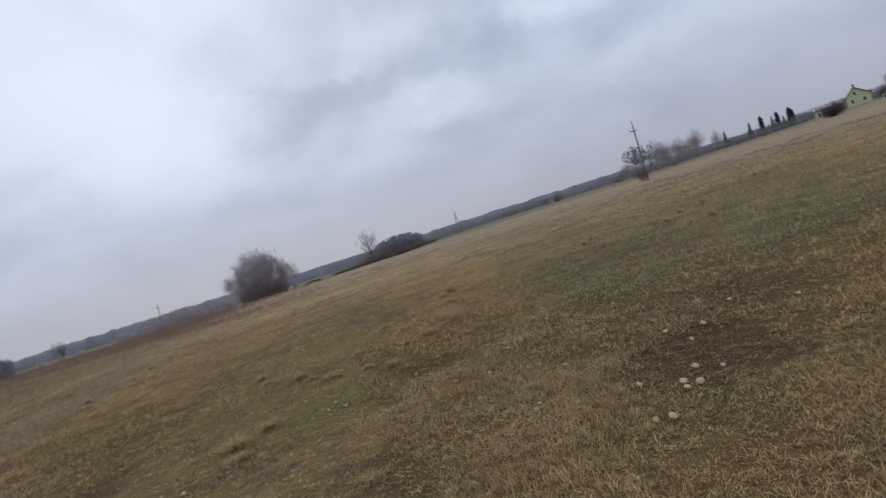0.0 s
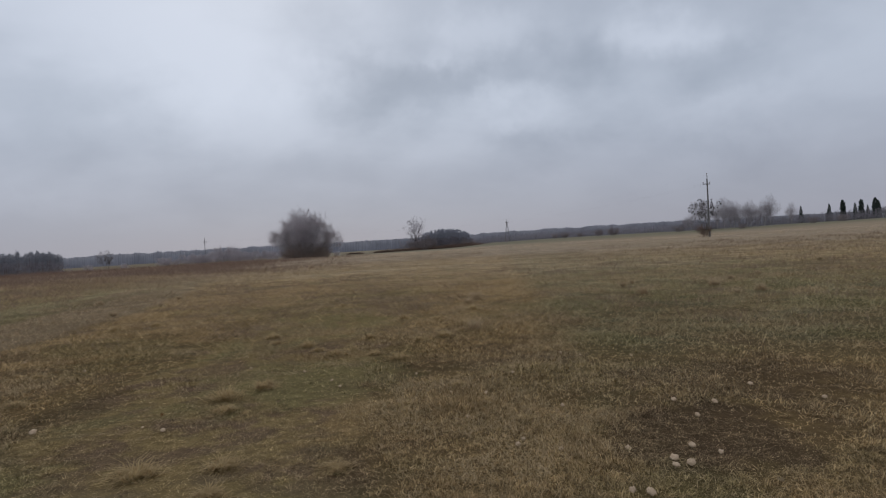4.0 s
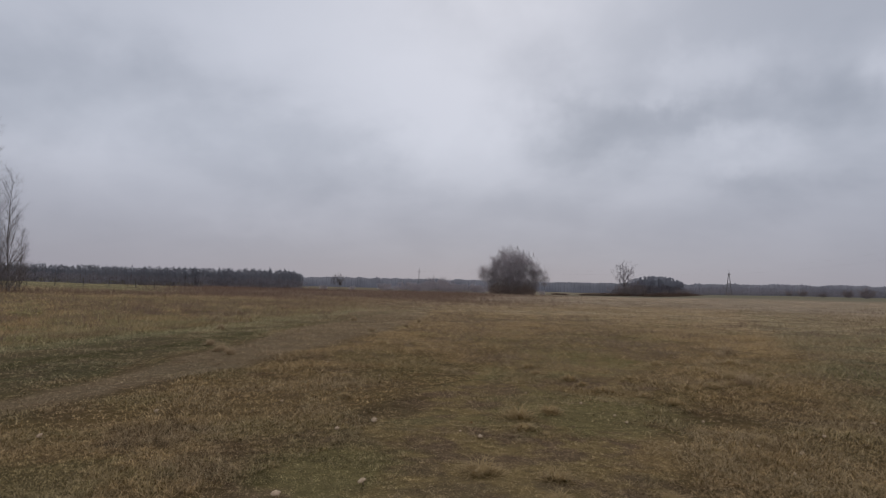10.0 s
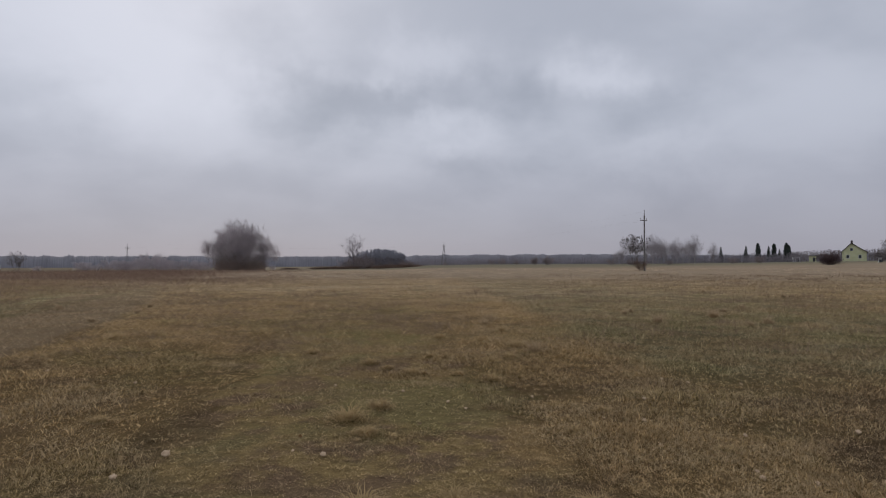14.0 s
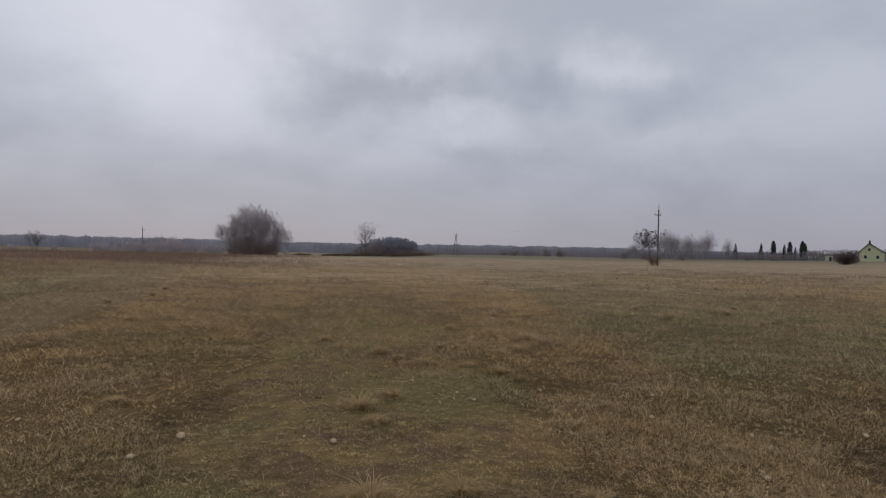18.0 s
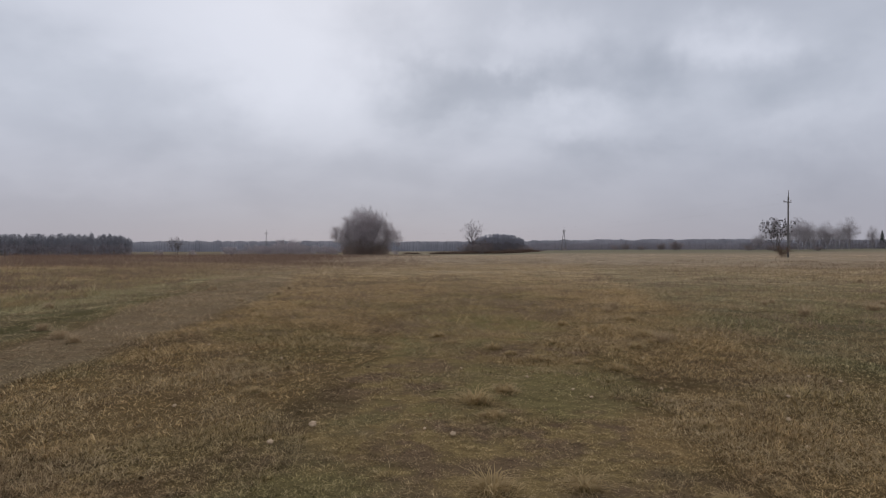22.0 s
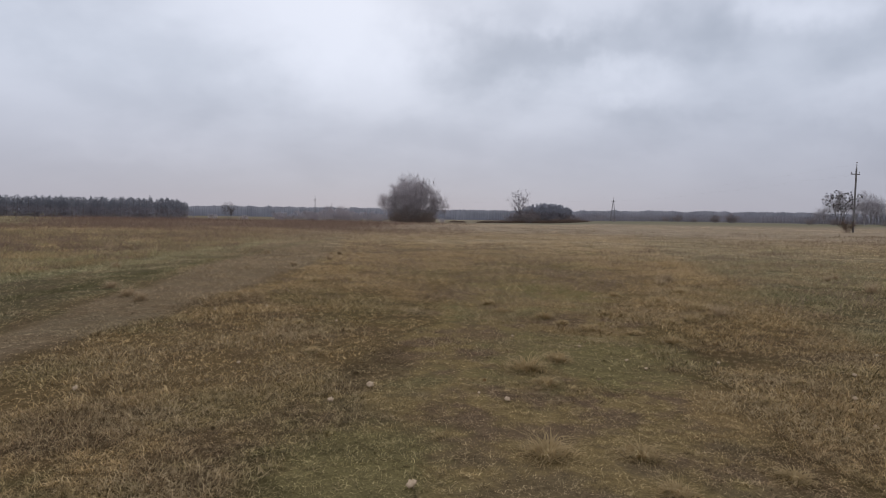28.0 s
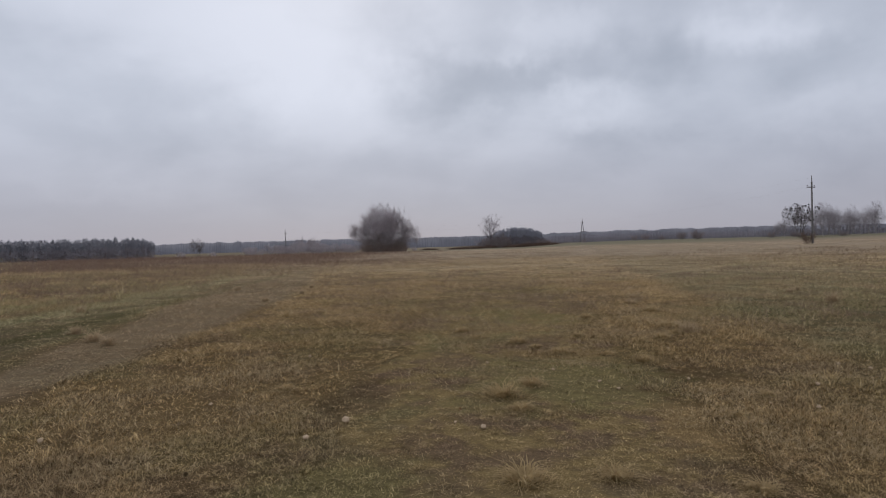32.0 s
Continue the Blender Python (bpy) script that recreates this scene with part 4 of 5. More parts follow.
DENSE = rule((4, 4, 3), (12, 8), 0.14, (0.03, 0.04, 0.0), (0.8, 0.9), (0.55, 0.6), 0.03, (0.05, 0.1))
copies(lambda p: bare_tree("shrub", p, "dense dark rounded shrub alone on the far meadow", "bush", FARSHRUB, 17, 2.5, 0.04, 0.7, 62, M_BRUSH, M_BRUSH, foot=0.8),
       [(17.4, 208, 1.12, 0), (16.2, 212, 0.95, 70), (14.5, 212, 0.6, 140), (13.1, 215, 0.85, 200)], "dark shrubs on the far meadow")
copies(far_shrub, [(12.1, 222, 0.8, 20), (23.2, 190, 0.75, 0),
                   (24.9, 188, 0.7, 90), (28.3, 186, 0.6, 140), (33.4, 200, 0.8, 0), (35.4, 205, 0.9, 60), (7.6, 190, 0.5, 0)], "shrubs across the field")
copies(lambda p: far_shrub(p, 61, "pale brown leafless willow shrub in tall dead weeds", M_WILLOWTWIG, M_WILLOWTWIG),
       [(-23.9 + 0.62 * k + 0.3 * math.sin(5 * k), 182 + 10 * math.sin(3.7 * k), 1.25 * (0.85 + 0.32 * math.sin(2.3 * k + 1) * math.sin(0.9 * k)) * (1.45 if 6 <= k <= 11 else 1.0), 71 * k) for k in range(17)]
       + [(-26.9, 190, 0.7, 110), (-29.6, 195, 0.8, 0), (-12.9, 185, 0.9, 0), (-8.6, 160, 0.5, 0)], "willow shrubs in the weeds")
copies(lambda p: far_shrub(p, 67, "dense brown leafless bush under a bare tree", M_BRUSH, M_BRUSH),
       [(-0.3, 200, 1.8, 0), (-1.7, 203, 1.45, 40), (0.5, 206, 1.3, 90), (-0.9, 208, 1.6, 10), (2.4, 201, 0.85, 60), (3.6, 203, 0.95, 200), (4.3, 208, 0.7, 300)], "brown bushes under the bare tree")
bare_tree("bare_sapling", spot(-28.2, 185), "thin leafless sapling above low shrubs", "tree", OPEN, 4, 4.6, 0.07, 0.5, 66, M_BARK, M_TWIG, foot=0.3)


def brush_pile(az, dist, size, seed):
    rng = np.random.default_rng(seed)
    segs = []
    for k in range(420):
        a = rng.random() * 2 * math.pi
        p = np.array([rng.normal(0, size), rng.normal(0, size * 0.4), rng.random() * 0.34 * size])
        d = np.array([math.cos(a), math.sin(a) * 0.5, rng.normal(0, 0.3)]) * (0.5 + rng.random()) * size * 0.6
        segs.append((*p, *(p + d), 0.05, 0.018))
    ob = new("brushwood", raw_mesh("brushwood", *tubes(segs, 3), M_WEED))
    ob.location = spot(az, dist)
    tagged(ob, "low heap of reddish cut brushwood in the grass", "brushwood", kind="stuff")


for k, (az, size) in enumerate(((-2.6, 1.3), (-1.2, 1.2), (0.4, 1.4), (1.9, 1.3), (3.3, 1.7), (4.3, 1.1), (-4.3, 0.9), (-7.0, 0.8))):
    brush_pile(az, 197 + (k % 3) * 3, size * 1.65, 70 + k)

# ---- conifers ----


def garden_conifer(p, name, label, seed, column):
    """A narrow garden conifer: a drooping spruce, or a dense rounded column."""
    rng = np.random.default_rng(seed)
    ob = thing(name, p, label, "tree")
    bm = bmesh.new()
    rod(bm, (0, 0, -0.1), (0, 0, 6.4), 0.10, 0.02)
    part("trunk", bm, M_PINEBARK, ob)
    f = (np.arange(190) + 0.5) / 190
    edge = 0.72 * (1 - f ** 3.2) ** 0.7 + 0.06 if column else 1.0 * (1 - f) ** 0.62
    r = edge * (0.55 + 0.55 * rng.random(190))
    a = rng.random(190) * 2 * math.pi
    centres = np.stack([r * np.cos(a), r * np.sin(a), 0.35 + 6.2 * f - (0.0 if column else 0.25) * r], 1)
    part("crown", raw_mesh("crown", *shards(rng, centres, 0.27 * (1.15 - (0.35 if column else 0.75) * f), 22, 0.8), M_SPRUCE), M_SPRUCE, ob)
    return ob


copies(lambda p: garden_conifer(p, "spruce", "dark narrow spruce with drooping tiers in a garden row", 80, False),
       [(32.5, 240, 0.88, 0), (34.45, 242, 0.92, 40), (36.15, 244, 0.86, 120), (36.95, 250, 0.72, 0), (45.2, 236, 0.95, 0)], "spruces by the gardens")
copies(lambda p: garden_conifer(p, "columnar_conifer", "dark dense columnar conifer in a garden row", 81, True),
       [(35.35, 240, 1.02, 0), (36.55, 240, 0.98, 90), (37.45, 238, 1.0, 200), (37.62, 239, 0.88, 20)], "columnar conifers by the gardens")


def pine_shape(rng, h, start=0.55):
    """One pine far off: a bare trunk and a ragged crown from start upwards. Returns tube rows, crown centres and sizes."""
    x = rng.normal(0, 0.2, 2)
    trunk = (0, 0, -0.5, x[0], x[1], h * 0.95, 0.16, 0.05)
    n = 30
    f = start + (1.01 - start) * ((np.arange(n) + rng.random(n)) / n) ** 0.85
    r = h * 0.125 * np.sqrt(np.maximum(1.04 - f, 0.01) * 2.2) * (0.3 + 0.9 * rng.random(n))
    a = rng.random(n) * 2 * math.pi
    c = np.stack([r * np.cos(a), r * np.sin(a), f * h], 1)
    return trunk, c, h * 0.040 * (1.3 - 0.5 * f)


def wood_block(name, label, az0, az1, d0, d1, count, h0, h1, seed, needle, bark, per=14, undergrowth=0.0, crest=None, start=0.55):
    """A far stand of trees as one mesh for trunks and one for crowns."""
    rng = np.random.default_rng(seed)
    trunks, centres, sizes, low, low_sizes = [], [], [], [], []
    for k in range(count):
        f = (k + rng.random()) / count
        az = az0 + (az1 - az0) * f
        dist = d0 + (d1 - d0) * rng.random() ** 1.6
        p = np.array(spot(az, dist))
        h = (h0 + (h1 - h0) * f) * (0.86 + 0.22 * rng.random())
        if crest:
            h *= float(np.interp(f, *crest))
        t, c, s = pine_shape(rng, h, start)
        t = np.array(t)
        t[0:3] += p
        t[3:6] += p
        trunks.append(t)
        centres.append(c + p)
        sizes.append(s)
        if undergrowth and rng.random() < undergrowth:
            m = 8
            low.append(p * [0.992, 0.992, 1] + np.stack([rng.normal(0, 2.0, m), rng.normal(0, 1.0, m), rng.random(m) * h * 0.6], 1))
            low_sizes.append(np.full(m, h * 0.075))
    v, f = shards(rng, np.concatenate(centres), np.concatenate(sizes), per)
    ob = tagged(new(name, raw_mesh(name, v, f, needle)), label, "trees", kind="stuff")
    part("trunk", raw_mesh("trunk", *tubes(np.array(trunks), 4), bark), bark, ob)
    if low:
        part("understorey", raw_mesh("understorey", *shards(rng, np.concatenate(low), np.concatenate(low_sizes), per), M_UNDER), M_UNDER, ob, "brown leafless undergrowth")
    return ob


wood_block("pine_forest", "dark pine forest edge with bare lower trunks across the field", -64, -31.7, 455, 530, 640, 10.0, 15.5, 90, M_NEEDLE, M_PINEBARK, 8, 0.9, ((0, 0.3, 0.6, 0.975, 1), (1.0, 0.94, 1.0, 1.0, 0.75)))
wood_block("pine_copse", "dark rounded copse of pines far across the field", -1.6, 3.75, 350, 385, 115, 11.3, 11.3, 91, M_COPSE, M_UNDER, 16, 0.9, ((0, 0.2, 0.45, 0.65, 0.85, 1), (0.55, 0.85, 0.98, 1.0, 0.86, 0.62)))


def far_ridge():
    """The wooded skyline kilometres off: one low ridge with a ragged crest."""
    rng = np.random.default_rng(92)
    az = np.arange(-75, 75, 0.03)
    crest = np.interp(az, [-75, -40, -32, -25, -14, -6, 3, 10, 16, 23, 33, 45, 75], [0.35, 0.45, 0.52, 0.62, 0.70, 0.72, 0.84, 0.95, 0.98, 0.98, 0.88, 0.95, 0.8])
    rough = rng.normal(0, 1, len(az))
    soft = np.convolve(rough, np.ones(25) / 25, "same") * 0.12 + np.convolve(rough, np.ones(5) / 5, "same") * 0.03 + np.abs(rough) * 0.018
    a = np.radians(az)
    rows = []
    for dist, part_h in ((2300, 0.0), (2320, 0.55), (2360, 0.85), (2420, 1.0), (2600, 0.9)):
        top = 1.45 + dist * np.tan(np.radians(crest + soft * part_h)) + rng.normal(0, 1.2, len(az)) * (part_h > 0)
        z = -60 + (top + 60) * (part_h if part_h else 0.0)
        rows.append(np.stack([dist * np.sin(a), dist * np.cos(a), np.where(part_h >= 1.0, top, z)], 1))
    n = len(az)
    verts = np.concatenate(rows)
    i, j = np.meshgrid(np.arange(len(rows) - 1), np.arange(n - 1), indexing="ij")
    p = (i * n + j).ravel()
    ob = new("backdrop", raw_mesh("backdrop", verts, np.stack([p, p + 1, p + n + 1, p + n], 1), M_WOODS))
    tagged(ob, "long low misty line of woods on the horizon", "woods", kind="structure")


far_ridge()
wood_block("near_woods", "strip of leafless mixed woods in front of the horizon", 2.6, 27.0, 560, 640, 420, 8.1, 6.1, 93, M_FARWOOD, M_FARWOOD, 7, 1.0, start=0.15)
wood_block("garden_trees", "brown leafless garden trees and hedges behind houses", 37.2, 47.0, 262, 285, 110, 3.7, 4.8, 94, M_TWIG, M_BARK, 10, 0.8, start=0.2)
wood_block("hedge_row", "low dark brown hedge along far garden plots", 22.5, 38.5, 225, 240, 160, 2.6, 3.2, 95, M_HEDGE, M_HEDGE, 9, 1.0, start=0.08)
bare_tree("garden_shrub", spot(40.5, 172), "dense dark brown rounded shrub beside the yellow house", "bush", DENSE, 20, 2.9, 0.05, 0.95, 97, M_MAROON, M_MAROON, foot=1.2)
bare_tree("garden_tree", spot(44.6, 232), "leafless garden tree behind the house", "tree", BIRCH, 2, 8.0, 0.12, 0.5, 98, M_BARK, M_TWIG, foot=0.3)
bare_tree("garden_tree", spot(44.0, 215), "dense dark garden bush beside a house", "bush", DENSE, 16, 2.8, 0.05, 0.9, 99, M_BARK, M_TWIG, foot=1.5)

# ---- poles and wires ----


def insulator(parent, at):
    bm = bmesh.new()
    rod(bm, Vector(at) + Vector((0, 0, -0.14)), Vector(at) + Vector((0, 0, 0.02)), 0.018, 0.018, 6)
    for k, r in enumerate((0.08, 0.10, 0.08)):
        rod(bm, Vector(at) + Vector((0, 0, 0.02 + k * 0.045)), Vector(at) + Vector((0, 0, 0.06 + k * 0.045)), r, r * 0.7, 10)
    return part("insulator", bm, M_PORCELAIN, parent)


def line_pole(az, dist, height, label, turn=0.0, strut=False, name="power_pole"):
    ob = thing(name, spot(az, dist), label, "pole", "poles of the power line", turn)
    g = height / 8.0
    bm = bmesh.new()
    rod(bm, (0.85 * g if strut else 0, 0, -0.3), (0.04 if strut else 0, 0, height * 0.93), 0.125 * g, 0.085 * g, 12)
    part("shaft", bm, M_POLE, ob)
    bm = bmesh.new()
    rod(bm, (0, 0, height * 0.88), (0.02, 0, height), 0.06, 0.05, 8)
    part("top_pin", bm, M_STEEL, ob)
    bm = bmesh.new()
    box(bm, (1.2 * g, 0.12, 0.13), (0, 0.16, height * 0.85), 0.01)
    part("crossarm", bm, M_STEEL, ob)
    for sx in (-0.53 * g, 0.53 * g):
        insulator(ob, (sx, 0.16, height * 0.85 + 0.2))
    insulator(ob, (0.02, 0, height + 0.1))
    if strut:
        bm = bmesh.new()
        rod(bm, (-0.95 * g, 0.05, -0.3), (-0.06, 0.05, height * 0.90), 0.15 * g, 0.10 * g, 10)
        part("brace", bm, M_POLE, ob)
        bm = bmesh.new()
        box(bm, (0.95 * g, 0.12, 0.13), (0.0, 0.16, height * 0.48), 0.01)
        part("tie_beam", bm, M_STEEL, ob)
    return ob


line_pole(26.15, 110, 10.45, "grey weathered power pole with crossarm and brown insulators", 20)
line_pole(7.5, 290, 10.9, "braced A-frame power pole of weathered timber", 10, True)
line_pole(-20.6, 265, 11.0, "slender grey power pole above far shrubs", -10)


def wire(a, b, sag, name="wire"):
    a, b = Vector(a), Vector(b)
    pts = [a.lerp(b, k / 14) - Vector((0, 0, sag * 4 * (k / 14) * (1 - k / 14))) for k in range(15)]
    segs = [(*pts[k], *pts[k + 1], 0.002, 0.002) for k in range(14)]
    ob = new(name, raw_mesh(name, *tubes(segs, 4), M_STEEL))
    tagged(ob, "thin sagging power line wire between poles", "wire", "wires of the power line")


for off, hh in ((-0.75, 9.6), (0.0, 11.1), (0.75, 9.6)):
    wire(spot(26.15, 110, hh - 0.7) + Vector((off, 0, 0)), spot(7.5, 290, hh) + Vector((off, 0, 0)), 0.9)
    wire(spot(7.5, 290, hh) + Vector((off, 0, 0)), spot(-20.6, 265, hh) + Vector((off, 0, 0)), 0.9)


def fence_post(p):
    ob = thing("fence_post", p, "thin leaning timber fence post at the meadow edge", "post")
    bm = bmesh.new()
    rod(bm, (0, 0, -0.15), (0.03, 0.02, 1.25), 0.055, 0.045, 7)
    part("stake", bm, M_BARK, ob)
    return ob


copies(fence_post, [(az, 92, 0.9 + 0.06 * (k % 3), 50 * k) for k, az in enumerate((-53.4, -51.5, -49.5, -47.6, -45.6, -44.1, -42.9, -41.7, -40.4))], "fence posts at the meadow edge")

# ---- house and sheds ----


def house():
    """Gable house, seen on its gable: w wide, with a longer slope on one side."""
    ob = thing("house", spot(42.1, 240), "small yellow-green plastered gable house with dark roof", "house", "", -42.1)
    w0, w1, eave, ridge, rx, depth = -3.3, 3.4, 3.2, 6.0, -0.7, 9.0
    bm = bmesh.new()
    ring = [(w0, -0.4), (w1, -0.4), (w1, eave - 0.2), (rx, ridge - 0.15), (w0, eave)]
    front = [bm.verts.new((x, 0, z)) for x, z in ring]
    back = [bm.verts.new((x, depth, z)) for x, z in ring]
    bm.faces.new(front)
    bm.faces.new(back[::-1])
    for k in range(5):
        bm.faces.new((front[k], back[k], back[(k + 1) % 5], front[(k + 1) % 5]))
    bmesh.ops.recalc_face_normals(bm, faces=bm.faces)
    part("wall", bm, M_PLASTER, ob)
    for x0, z0 in ((w0 - 0.45, eave - 0.4), (w1 + 0.45, eave - 0.5)):
        bm = bmesh.new()
        a, b = Vector((x0, 0, z0)), Vector((rx, 0, ridge))
        d = (b - a)
        m = Matrix.Translation((a + b) / 2 + Vector((0, depth / 2, 0.06))) @ Matrix.Rotation(-math.atan2(d.z, d.x), 4, "Y")
        box(bm, (d.length, depth + 0.9, 0.16), (0, 0, 0), 0.0, m)
        part("roof", bm, M_ROOF, ob)
    bm = bmesh.new()
    box(bm, (0.6, 0.6, 1.3), (rx + 0.1, 3.0, ridge + 0.35), 0.03)
    part("chimney", bm, M_ROOF, ob)
    for x, z, ww, hh in ((-1.7, 1.5, 0.8, 1.1), (1.6, 1.5, 0.8, 1.1), (-0.7, 3.9, 0.7, 0.9)):
        bm = bmesh.new()
        box(bm, (ww + 0.16, 0.10, hh + 0.16), (x, -0.03, z), 0.01)
        frame_ob = part("window", bm, M_WHITE, ob, "white-framed dark window")
        bm = bmesh.new()
        box(bm, (ww, 0.05, hh), (x, -0.075, z))
        part("pane", bm, M_WINDOW, frame_ob)
    return ob


def shed(az, dist, wide, high, wall, label):
    ob = thing("shed", spot(az, dist), label, "shed", "garden sheds", -az)
    bm = bmesh.new()
    box(bm, (wide, 2.5, high), (0, 1.25, high / 2 - 0.1), 0.02)
    part("wall", bm, wall, ob)
    bm = bmesh.new()
    box(bm, (wide + 0.5, 3.0, 0.14), (0, 1.25, high), 0.02, Matrix.Rotation(radians(3), 4, "X"))
    part("roof", bm, M_ROOF, ob)
    bm = bmesh.new()
    box(bm, (0.8, 0.06, high * 0.7), (wide * 0.2, -0.03, high * 0.33))
    part("door", bm, M_WINDOW, ob)
    return ob


house()
shed(38.15, 246, 2.6, 1.7, M_WHITE, "low pale garden shed with flat dark roof")
shed(39.3, 248, 2.2, 2.0, M_PLASTER, "low yellowish garden shed with dark roof and door")
shed(43.75, 205, 0.9, 1.2, M_WHITE, "small white box hut on the grass by bushes")

# ---- tall dead weeds ----


def weeds(name, label, n, az0, az1, d0, d1, tall, wide, mat, seed, clump=0.0):
    rng = np.random.default_rng(seed)
    d = np.sqrt(rng.random(n) * (d1 * d1 - d0 * d0) + d0 * d0)
    az = np.radians(az0 + (az1 - az0) * rng.random(n))
    x, y = d * np.sin(az), d * np.cos(az)
    thick = np.sin(x * 0.21 + 2 * np.sin(y * 0.13)) * np.sin(y * 0.19 + 1.4) + rng.normal(0, 0.35, n)
    edge = np.degrees(az)
    keep = (thick > clump) & ((edge + rng.normal(0, 3.0, n) > -42) | (d + rng.normal(0, 6.0, n) < 58)) & (rng.random(n) < np.clip((az1 - edge) / 14, 0, 1)) & (rng.random(n) < np.clip((d - d0) / 14, 0, 1))
    x, y = x[keep], y[keep]
    n = len(x)
    v, f = slivers(rng, x, y, tall * (0.5 + 0.8 * rng.random(n)), wide * (0.6 + 0.8 * rng.random(n)), np.full(n, 0.95))
    tagged(new(name, raw_mesh(name, v, f, mat)), label, "weeds", kind="stuff")


weeds("dead_weeds", "band of tall reddish brown dead weeds", 100000, -58, -4, 40, 130, 0.5, 0.015, M_WEED, 111, -0.12)
weeds("dead_weeds", "thin scatter of brown dead weed stalks", 14000, -58, 50, 24, 75, 0.22, 0.006, M_WEED, 112, 0.4)
weeds("dead_weeds", "rough hummocky strip of brown dead weeds and tall grass", 16000, -62, -14, 20, 52, 0.26, 0.007, M_WEED, 114, 0.3)
weeds("pale_weeds", "rough strip of pale tall dead grass by a track", 22000, -62, -10, 18, 52, 0.22, 0.006, M_PALEWEED, 115, 0.3)
weeds("pale_weeds", "pale straw-coloured dead stalks across the field", 30000, -55, 50, 26, 120, 0.26, 0.011, M_PALEWEED, 113, 0.3)


def weed_clusters(name, label, seats, per, tall, mat, seed):
    """Loose stands of dead stalks: seats are rows of place and size."""
    rng = np.random.default_rng(seed)
    cx, cy, size = (np.repeat(np.asarray(c, float), per) for c in zip(*seats))
    n = len(cx)
    far = np.hypot(cx, cy)
    x, y = cx + rng.normal(0, 0.30, n) * size * (1 + far / 40), cy + rng.normal(0, 0.22, n) * size * (1 + far / 40)
    v, f = slivers(rng, x, y, tall * size * (0.4 + 0.8 * rng.random(n)), 0.00062 * far ** 0.85 * (0.6 + 0.8 * rng.random(n)), np.full(n, 0.7))
    tagged(new(name, raw_mesh(name, v, f, mat)), label, "weeds", kind="stuff")


def seats_in(seed, n, az0, az1, r0, r1, past=None):
    """Random seats in a sector, kept off the mown track; past: only beyond it."""
    rng = np.random.default_rng(seed)
    x, y = scatter(rng, n, r0, r1, az0, az1)
    near_edge, far_edge = track_edges(y)
    far_edge = np.minimum(far_edge, -9.4 - 0.135 * y)
    keep = (x < far_edge - 0.3) if past else ((x > near_edge + 0.3) | (x < far_edge - 0.5))
    return [(a, b, 0.5 + 0.9 * c * c) for a, b, c in zip(x[keep], y[keep], rng.random(int(keep.sum())))]


weed_clusters("dead_weeds", "scattered low stands of brown dead weeds", seats_in(120, 260, -30, 50, 11, 34), 56, 0.28, M_DUNWEED, 121)
weed_clusters("dead_weeds", "scattered low stands of brown dead weeds", seats_in(122, 420, -45, 50, 28, 85), 30, 0.34, M_DUNWEED, 123)
weed_clusters("dead_weeds", "reddish brown dead weeds beyond a mown track", seats_in(124, 240, -66, -28, 10, 42, True), 46, 0.36, M_WEED, 125)
weed_clusters("pale_weeds", "pale tall dead grass tufts beyond a mown track", seats_in(126, 300, -66, -26, 9, 46, True), 54, 0.34, M_PALEWEED, 127)
weed_clusters("pale_weeds", "pale crests of dead grass on the field", seats_in(128, 420, -34, 50, 12, 60), 36, 0.20, M_PALEWEED, 129)
weed_clusters("dead_weeds", "brown streak of dead weeds before the gardens", seats_in(130, 170, 25, 50, 40, 90), 36, 0.36, M_DUNWEED, 131)

CLUMPS = ((-6.68, 16.06), (-10.8, 14.2), (10.1, 16.4), (3.24, 15.4), (-6.3, 8.9), (-9.6, 20.6), (7.2, 14.0), (2.8, 9.6), (8.1, 17.5), (17.1, 28.5), (12.5, 18.6), (9.9, 16.0), (9.2, 13.4), (11.1, 17.5), (3.0, 14.6), (10.1, 14.0), (17.9, 23.7), (7.6, 16.8), (-8.0, 10.4), (-6.9, 9.4), (-6.4, 18.3), (-6.9, 20.8), (-13.4, 17.2), (-15.0, 20.5), (-16.2, 21.2))

# ---- tussocks and fallen leaves in the foreground ----


